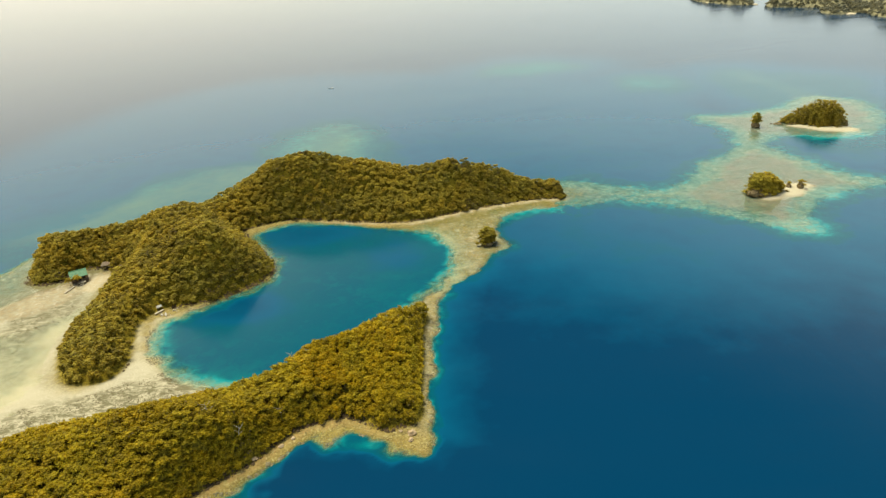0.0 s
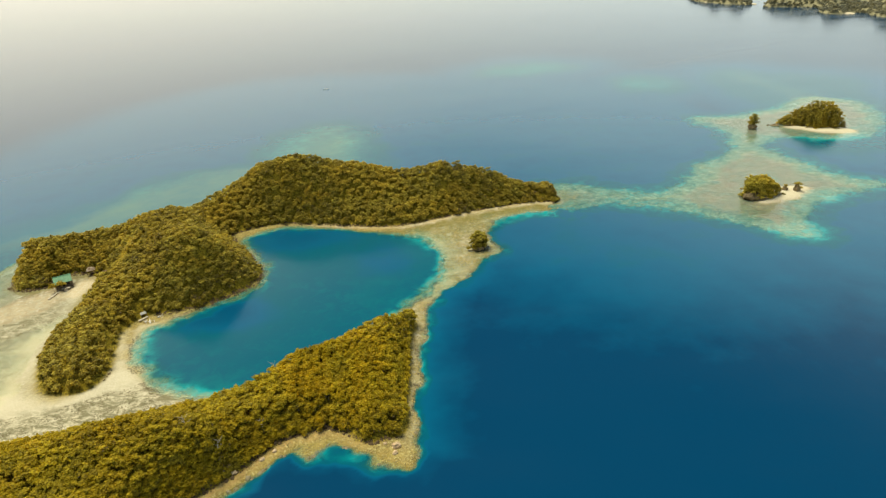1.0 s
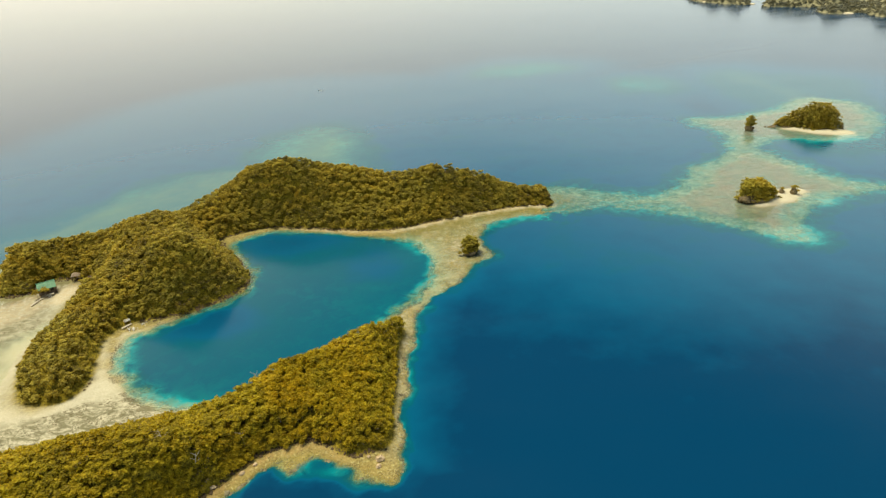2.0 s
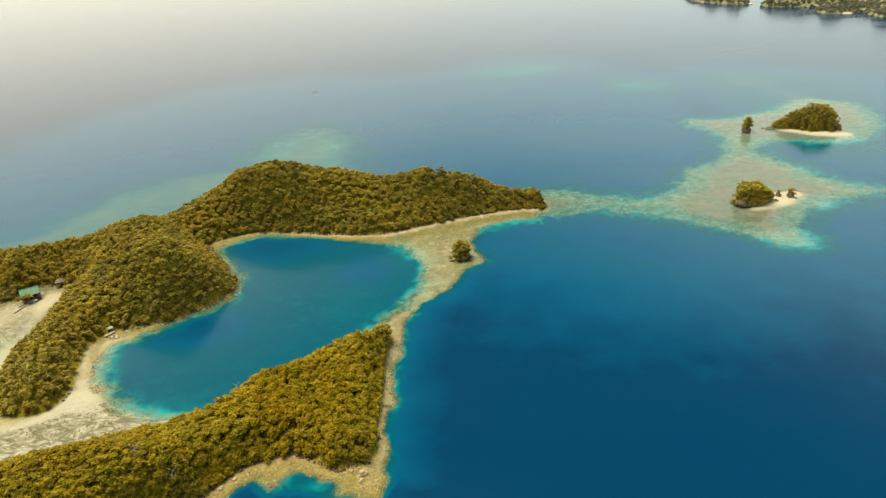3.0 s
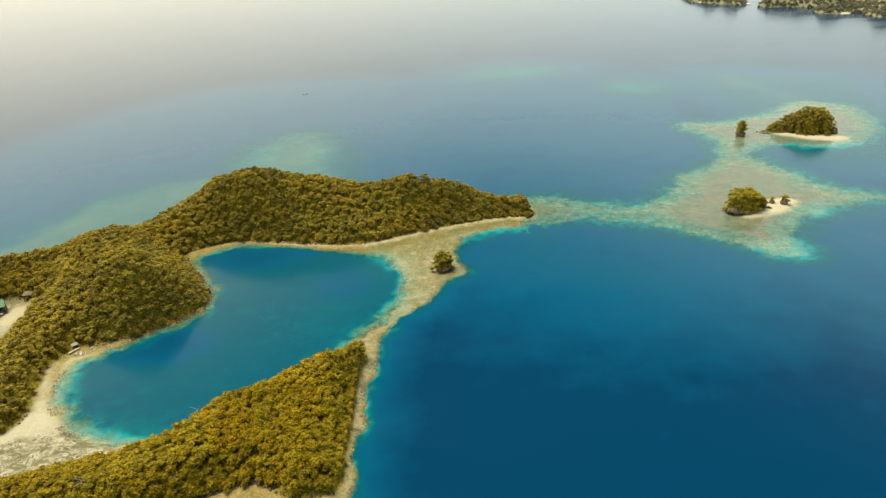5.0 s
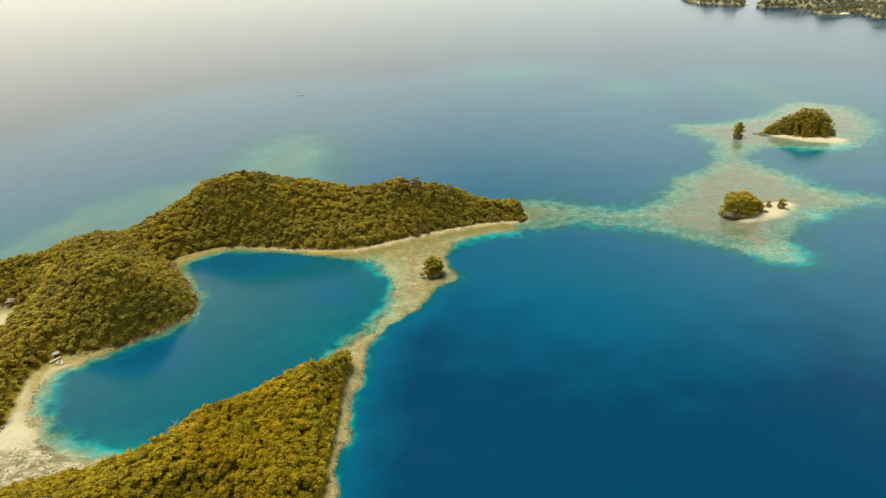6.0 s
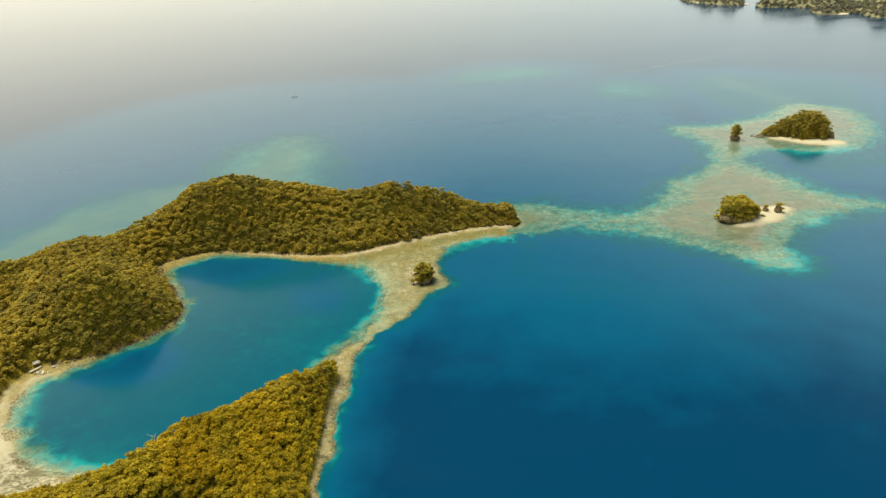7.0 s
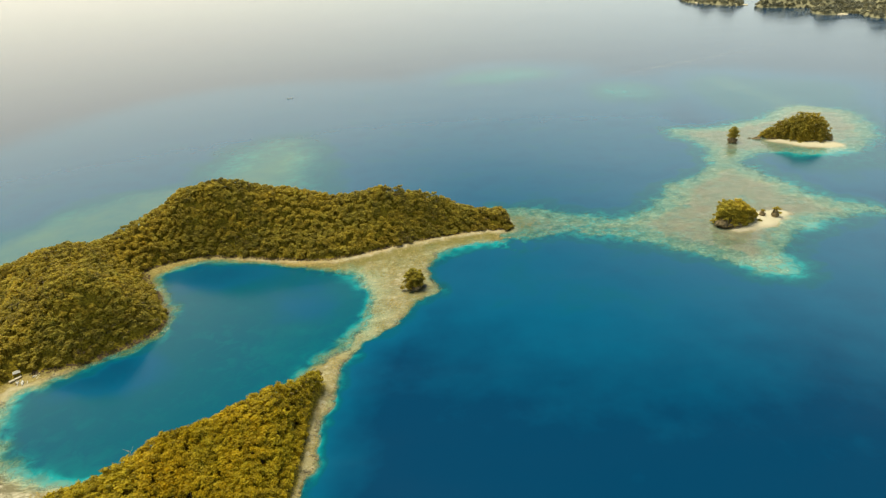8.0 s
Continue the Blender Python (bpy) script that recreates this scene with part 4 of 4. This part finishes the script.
islet_rock("mushroom_rock", 251.6, 378.6, 1.3, 1.0, 3.4, 0, 15, "dark narrow limestone rock at the end of the beach")
islet_rock("rock_pillar", 200.0, 387.5, 2.6, 2.1, 4.2, 0, 16, "dark undercut limestone pillar with trees on its top")
scrub("pillar_scrub", 200.4, 387.6, 2.5, 2.1, 0, 3.2, lambda u, v: 9.4 - 2.6 * (u * u + v * v), 22, 17, "olive-green trees crowded on the rock pillar", (0.8, 1.3))
islet_rock("stack_rock", 18.2, 236.0, 2.4, 2.2, 2.0, 0, 18, "dark undercut limestone stack on the reef flat")
scrub("stack_scrub", 18.3, 236.0, 3.2, 2.7, 0, 1.2, lambda u, v: 7.6 - 1.9 * (u * u + v * v), 30, 19, "yellow-green trees on the small limestone stack", (0.8, 1.4), M_SCRUB_LEAF)


# ---- bleached dead trees among the living ----
def dead_tree(x, y, foot, tall, seed):
    rng = random.Random(seed)
    snag = new("dead_tree")
    snag.location = (x, y, foot)
    lean = (rng.uniform(-0.8, 0.8), rng.uniform(-0.5, 0.5))
    part("trunk", tube(bmesh.new(), [(0, 0, -0.3), (lean[0] * 0.4, lean[1] * 0.4, tall * 0.5), (lean[0], lean[1], tall)], [0.10, 0.08, 0.03]), M_DEADWOOD, snag)
    for k in range(5):
        h, a, long = tall * (0.45 + 0.1 * k), k * 2.2 + rng.uniform(0, 1), rng.uniform(1.0, 2.0)
        start = Vector((lean[0] * h / tall, lean[1] * h / tall, h))
        mid = start + Vector((math.cos(a) * long * 0.5, math.sin(a) * long * 0.5, 0.5))
        part("branch", tube(bmesh.new(), [start, mid, mid + Vector((math.cos(a + 0.3) * long * 0.5, math.sin(a + 0.3) * long * 0.5, 0.5))], [0.05, 0.035, 0.015], 5), M_DEADWOOD, snag)
    return tagged(snag, "bleached leafless dead tree standing among green crowns", "dead tree", "dead trees in the woods")


for x, y, tall, seed in ((-43.2, 128.4, 4.2, 1), (-51.5, 119.0, 4.4, 2), (-57.5, 120.0, 4.6, 3), (-43.5, 147.0, 4.4, 4)):
    dead_tree(x, y, ground_at(x, y), tall, seed)


# ---- the beach house and huts ----
def cottage(x, y, turn):
    """A stilted beach house: green metal gable roof, board walls, panels painted dark for openings, front deck."""
    house = new("beach_house")
    house.matrix_basis = pose(x, y, ground_at(x, y), 0, 0, turn) @ Matrix.Scale(0.88, 4)
    for sx in (-3.0, 0, 3.0):
        for sy in (-2.3, 2.3):
            part("stilt", box(bmesh.new(), (0.22, 0.22, 1.3), (sx, sy, 0.4)), M_WALL, house)
    part("deck", box(bmesh.new(), (7.0, 6.0, 0.18), (0, -0.4, 1.05), bevel=0.02), M_WALL, house)
    for sy in (-2.4, 2.4):
        part("wall", box(bmesh.new(), (6.4, 0.14, 2.3), (0, sy, 2.29)), M_WALL, house)
    for sx in (-3.2, 3.2):
        bm = bmesh.new()
        rows = [[bm.verts.new((sx + o, py, pz)) for py, pz in ((-2.4, 1.14), (2.4, 1.14), (2.4, 3.44), (0, 5.0), (-2.4, 3.44))] for o in (-0.07, 0.07)]
        for k in range(5):
            bm.faces.new((rows[0][k], rows[0][(k + 1) % 5], rows[1][(k + 1) % 5], rows[1][k]))
        bm.faces.new(rows[0][::-1])
        bm.faces.new(rows[1])
        part("gable", bm, M_WALL, house)
    for sx in (-1.7, 1.7):
        door = part("window", box(bmesh.new(), (1.3, 0.06, 1.4), (sx, -2.5, 2.35)), M_INSIDE_DARK, house, "window panel painted dark as the unlit inside")
        part("frame", box(bmesh.new(), (1.5, 0.05, 0.12), (sx, -2.53, 3.11)), M_WALL, door)
    part("door", box(bmesh.new(), (0.9, 0.06, 2.0), (0, -2.5, 2.15)), M_INSIDE_DARK, house, "doorway panel painted dark as the unlit inside")
    slope = math.atan2(2.1, 3.2)
    for side in (-1, 1):
        sheet_part = part("roof_slope", box(bmesh.new(), (7.0, 3.7, 0.07), (0, side * 1.62, 4.22), tip=Matrix.Rotation(-side * slope, 4, "X"), bevel=0.01), M_ROOF, house, "green painted corrugated metal roof slope")
        for k in range(16):
            rib = box(bmesh.new(), (0.07, 3.68, 0.05), (-3.375 + k * 0.45, side * 1.62, 4.275), tip=Matrix.Rotation(-side * slope, 4, "X"))
            part("rib", rib, M_ROOF, sheet_part)
    part("ridge_cap", box(bmesh.new(), (7.1, 0.5, 0.10), (0, 0, 5.29), bevel=0.03), M_ROOF, house)
    part("porch", box(bmesh.new(), (3.2, 1.6, 0.16), (0.4, -4.2, 0.9), bevel=0.02), M_DECK, house, "pale plank porch")
    for k in range(4):
        part("step", box(bmesh.new(), (1.4, 0.32, 0.08), (0.2, -5.2 - k * 0.32, 0.72 - k * 0.2)), M_DECK, house)
    return tagged(house, "stilted wooden beach house with a green metal gable roof on sand", "house")


def hut(x, y, turn, wide, deep, eave, label, cover=M_THATCH, rise=1.6):
    """An open-sided shelter: four posts under a hipped thatch roof."""
    home = new("thatched_hut")
    home.matrix_basis = pose(x, y, ground_at(x, y), 0, 0, turn)
    for sx in (-1, 1):
        for sy in (-1, 1):
            part("post", tube(bmesh.new(), [(sx * wide * 0.42, sy * deep * 0.42, -0.3), (sx * wide * 0.42, sy * deep * 0.42, eave + 0.2)], [0.09, 0.08]), M_BARK, home)
    bm = bmesh.new()
    low = [bm.verts.new((sx * wide / 2, sy * deep / 2, eave)) for sx, sy in ((-1, -1), (1, -1), (1, 1), (-1, 1))]
    mid = [bm.verts.new((sx * wide * 0.36, sy * deep * 0.3, eave + rise * 0.47)) for sx, sy in ((-1, -1), (1, -1), (1, 1), (-1, 1))]
    top = [bm.verts.new((-wide * 0.2, 0, eave + rise)), bm.verts.new((wide * 0.2, 0, eave + rise))]
    for k in range(4):
        bm.faces.new((low[k], low[(k + 1) % 4], mid[(k + 1) % 4], mid[k]))
    for f in ((mid[0], mid[1], top[1], top[0]), (mid[2], mid[3], top[0], top[1]), (mid[1], mid[2], top[1]), (mid[3], mid[0], top[0])):
        bm.faces.new(f)
    bmesh.ops.solidify(bm, geom=bm.faces[:], thickness=0.18)
    part("roof", bm, cover, home)
    part("bench", box(bmesh.new(), (wide * 0.6, 0.4, 0.08), (0, deep * 0.25, 0.5)), M_WALL, home)
    return tagged(home, label, "hut")


cottage(-142.6, 222.4, 32)
hut(-136.2, 231.2, 20, 3.2, 2.6, 2.0, "thatched open hut with a pale dry roof beside the woods", M_PALE_THATCH, 1.2)
hut(-128.2, 226.6, 60, 3.2, 2.6, 1.9, "small thatched hut with a reddish roof half hidden by trees")
hut(-100.9, 195.2, 35, 2.0, 1.6, 1.2, "small open shelter with a cream-white roof above the cove beach", M_WHITE, 0.6)


def shrub(x, y, tall, seed, leaf=M_RIDGE_LEAF, label="small dark green shrub growing before the beach house", group="shrubs before the beach house"):
    bush = new("shrub")
    bush.location = (x, y, ground_at(x, y))
    part("trunk", tube(bmesh.new(), [(0, 0, -0.2), (0.1, 0.05, tall * 0.4), (0.05, 0, tall * 0.7)], [0.08, 0.06, 0.03]), M_BARK, bush)
    cv, cq, tint = crown(seed, 5, 22, 0.9)
    leafy = solid("crown", cv * tall * 0.36 + (0, 0, tall * 0.62), cq, leaf, {"tone": 0.05 + tint})
    leafy.parent = bush
    return tagged(bush, label, "shrub", group)


shrub(-141.2, 218.8, 4.4, 120)
shrub(-143.9, 217.6, 4.0, 121)
for x, y, tall, seed in ((-130.6, 225.6, 2.6, 122), (-129.4, 223.6, 2.4, 123), (-132.6, 227.6, 2.2, 124), (-126.6, 222.2, 2.4, 125)):
    shrub(x, y, tall, seed, M_SCRUB_LEAF, "golden dry-leaved shrub growing between the huts", "shrubs between the huts")


def walkway(x, y, turn, long):
    path = new("plank_walkway")
    path.matrix_basis = pose(x, y, ground_at(x, y), 0, 0, turn)
    for k in range(int(long / 0.5)):
        part("plank", box(bmesh.new(), (0.75, 0.44, 0.06), (0, -long / 2 + k * 0.5, 0.42)), M_DECK, path)
    for sx in (-0.3, 0.3):
        part("rail", box(bmesh.new(), (0.08, long, 0.12), (sx, -0.2, 0.32)), M_DECK, path)
        for sy in (-0.45, 0, 0.4):
            part("post", box(bmesh.new(), (0.1, 0.1, 0.7), (sx, sy * long, 0.05)), M_WALL, path)
    return tagged(path, "narrow walkway of pale planks leading over the sand", "walkway")


walkway(-142.6, 214.6, -11, 5.5)
walkway(-100.2, 193.4, -35, 3.5)


def outrigger(x, y, turn, long, z=0.0):
    """A white outrigger canoe: pointed hull, two booms, two floats."""
    boat = new("outrigger_boat")
    boat.matrix_basis = pose(x, y, z, 0, 0, turn)
    bm = bmesh.new()
    rows = []
    for k in range(9):
        t = k / 8 * 2 - 1
        w, keel, top = 0.38 * (1 - t * t * 0.96), -0.12 + 0.25 * t ** 4, 0.42 + 0.3 * t ** 4
        at = t * long / 2
        rows.append([bm.verts.new(p) for p in ((at, -w, top), (at, -w * 0.7, keel + 0.12), (at, 0, keel), (at, w * 0.7, keel + 0.12), (at, w, top), (at, w * 0.75, top - 0.15), (at, -w * 0.75, top - 0.15))])
    for a, b in zip(rows, rows[1:]):
        for i in range(7):
            bm.faces.new((a[i], a[(i + 1) % 7], b[(i + 1) % 7], b[i]))
    bm.faces.new(rows[0][::-1])
    bm.faces.new(rows[-1])
    part("hull", bm, M_WHITE, boat)
    for sx in (-0.2, 0.2):
        part("boom", tube(bmesh.new(), [(sx * long, -1.3, 0.15), (sx * long, 0, 0.55), (sx * long, 1.3, 0.15)], [0.04, 0.05, 0.04]), M_DECK, boat)
    for sy in (-1.3, 1.3):
        part("float", tube(bmesh.new(), [(-long * 0.36, sy, 0.14), (0, sy, 0.08), (long * 0.36, sy, 0.14)], [0.04, 0.07, 0.04]), M_WHITE, boat, "white bamboo float")
    part("thwart", box(bmesh.new(), (0.3, 0.6, 0.05), (0, 0, 0.36)), M_DECK, boat)
    return tagged(boat, "small white outrigger boat lying in the shallows", "boat", "boats")


outrigger(-99.4, 192.4, -60, 3.0)
outrigger(-97.6, 191.8, -65, 2.6)
outrigger(-95.4, 195.2, 60, 2.4, 0.05)
outrigger(-95, 594, 15, 5.0)


# ---- the trail of a boat that has passed ----
def boat_wake(line):
    s = Shade("thin_foam", 0.6)
    film, clear, mixed = s.nodes.new("ShaderNodeBsdfDiffuse"), s.nodes.new("ShaderNodeBsdfTransparent"), s.nodes.new("ShaderNodeMixShader")
    film.inputs["Color"].default_value = (0.75, 0.78, 0.78, 1)
    s.put(s.ramp(s.noise(0.05, 5, 0.7), 0.35, 0.7, 0.0, 0.16), mixed.inputs["Fac"])
    s.links.new(clear.outputs[0], mixed.inputs[1])
    s.links.new(film.outputs[0], mixed.inputs[2])
    s.links.new(mixed.outputs[0], s.out.inputs["Surface"])
    s.nodes.remove(s.bsdf)
    line = np.array(line, float)
    t = np.linspace(0, len(line) - 1, 90)
    x, y = np.interp(t, range(len(line)), line[:, 0]), np.interp(t, range(len(line)), line[:, 1])
    y = y + lattice(x, y, 40, 71) * 4
    half = 2.2 + 1.6 * lattice(x, y, 25, 70)
    verts = np.concatenate([np.stack([x, y - half, np.full(90, 0.02)], 1), np.stack([x, y + half, np.full(90, 0.02)], 1)])
    k = np.arange(89)
    ob = solid("boat_wake", verts, np.stack([k, k + 1, k + 91, k + 90], 1), s.mat)
    ob.visible_shadow = False
    return tagged(ob, "faint pale wake of a boat on the calm sea", "wake", kind="stuff")


boat_wake([(193, 607), (239, 632), (298, 666), (344, 689), (400, 726)])


# ---- wooded land far across the strait ----
FAR_COAST_A = loop([(498, 1255), (505, 1215), (514, 1175), (528, 1146), (541, 1130), (553, 1142), (575, 1195), (618, 1290), (600, 1390), (530, 1370)])
FAR_COAST_B = loop([(546, 1090), (566, 1068), (592, 1048), (603, 1030), (596, 1006), (574, 982), (569, 945), (586, 934), (603, 944), (612, 930), (602, 902), (606, 872), (640, 850), (700, 836), (800, 840), (860, 960), (780, 1180), (670, 1290), (600, 1180), (562, 1112)])


FAR_HILLS = [(588, 984, 19, 20, 13), (640, 918, 24, 20, 13), (565, 1085, 17, 22, 9), (605, 1075, 26, 34, 10), (520, 1222, 16, 18, 8), (548, 1172, 18, 22, 9), (690, 1010, 50, 60, 14), (600, 1250, 50, 60, 12)]


def far_height(x, y, line, shift):
    inland = np.maximum(-edge_distance(x, y, line), 0)
    rise = sum(top * np.exp(-((x - hx) / wx) ** 2 - ((y - hy) / wy) ** 2) for hx, hy, wx, wy, top in FAR_HILLS)
    return -3 + 6.5 * smooth(0, 4, inland) + smooth(0, 22, inland) * (1 + 1.3 * rise + 2.5 * lattice(x, y, 30, shift) + 1.5 * lattice(x, y, 15, shift + 1))


def far_land(name, line, shift, label):
    (x0, y0), (x1, y1) = line.min(0) - 8, line.max(0) + 8
    xs, ys = np.arange(x0, x1, 4.0), np.arange(y0, y1, 4.0)
    gx, gy = np.meshgrid(xs, ys)
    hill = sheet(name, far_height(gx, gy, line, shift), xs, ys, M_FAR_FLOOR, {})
    tagged(hill, label, "island")
    rng = np.random.default_rng(shift)
    tx, ty = np.meshgrid(np.arange(x0, x1, 5.8), np.arange(y0, y1, 5.8))
    tx, ty = tx + rng.uniform(-2.0, 2.0, tx.shape), ty + rng.uniform(-2.0, 2.0, tx.shape)
    d = edge_distance(tx, ty, line)
    keep = (d < 0.8) & (d > -46)
    tx, ty = tx[keep], ty[keep]
    n = len(tx)
    rows = np.stack([tx, ty, far_height(tx, ty, line, shift), rng.uniform(2.4, 4.0, n), rng.uniform(3.0, 4.6, n), rng.uniform(0, 6, n), rng.uniform(0, 1, n)], 1)
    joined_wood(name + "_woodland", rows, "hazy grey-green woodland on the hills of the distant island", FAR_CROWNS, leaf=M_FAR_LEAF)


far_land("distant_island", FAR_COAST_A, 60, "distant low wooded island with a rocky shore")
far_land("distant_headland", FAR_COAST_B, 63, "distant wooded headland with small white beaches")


def far_beach(x, y, long, turn):
    bm = bmesh.new()
    bmesh.ops.create_icosphere(bm, subdivisions=3, radius=1)
    for v in bm.verts:
        v.co = Vector((v.co.x * long / 2, v.co.y * 7 * (1 + 0.2 * noise.noise(v.co * 2)), v.co.z * 1.6))
    me = bpy.data.meshes.new("sand_beach")
    bm.to_mesh(me)
    bm.free()
    me.materials.append(M_SAND)
    ob = new("sand_beach", me)
    ob.matrix_basis = pose(x, y, 0, 0, 0, turn)
    return tagged(ob, "small white sand beach on the distant shore", "beach")


for x, y, long, turn in ((593, 938, 17, -35), (509, 1222, 12, -30), (553, 1140, 12, -30)):
    far_beach(x, y, long, turn)
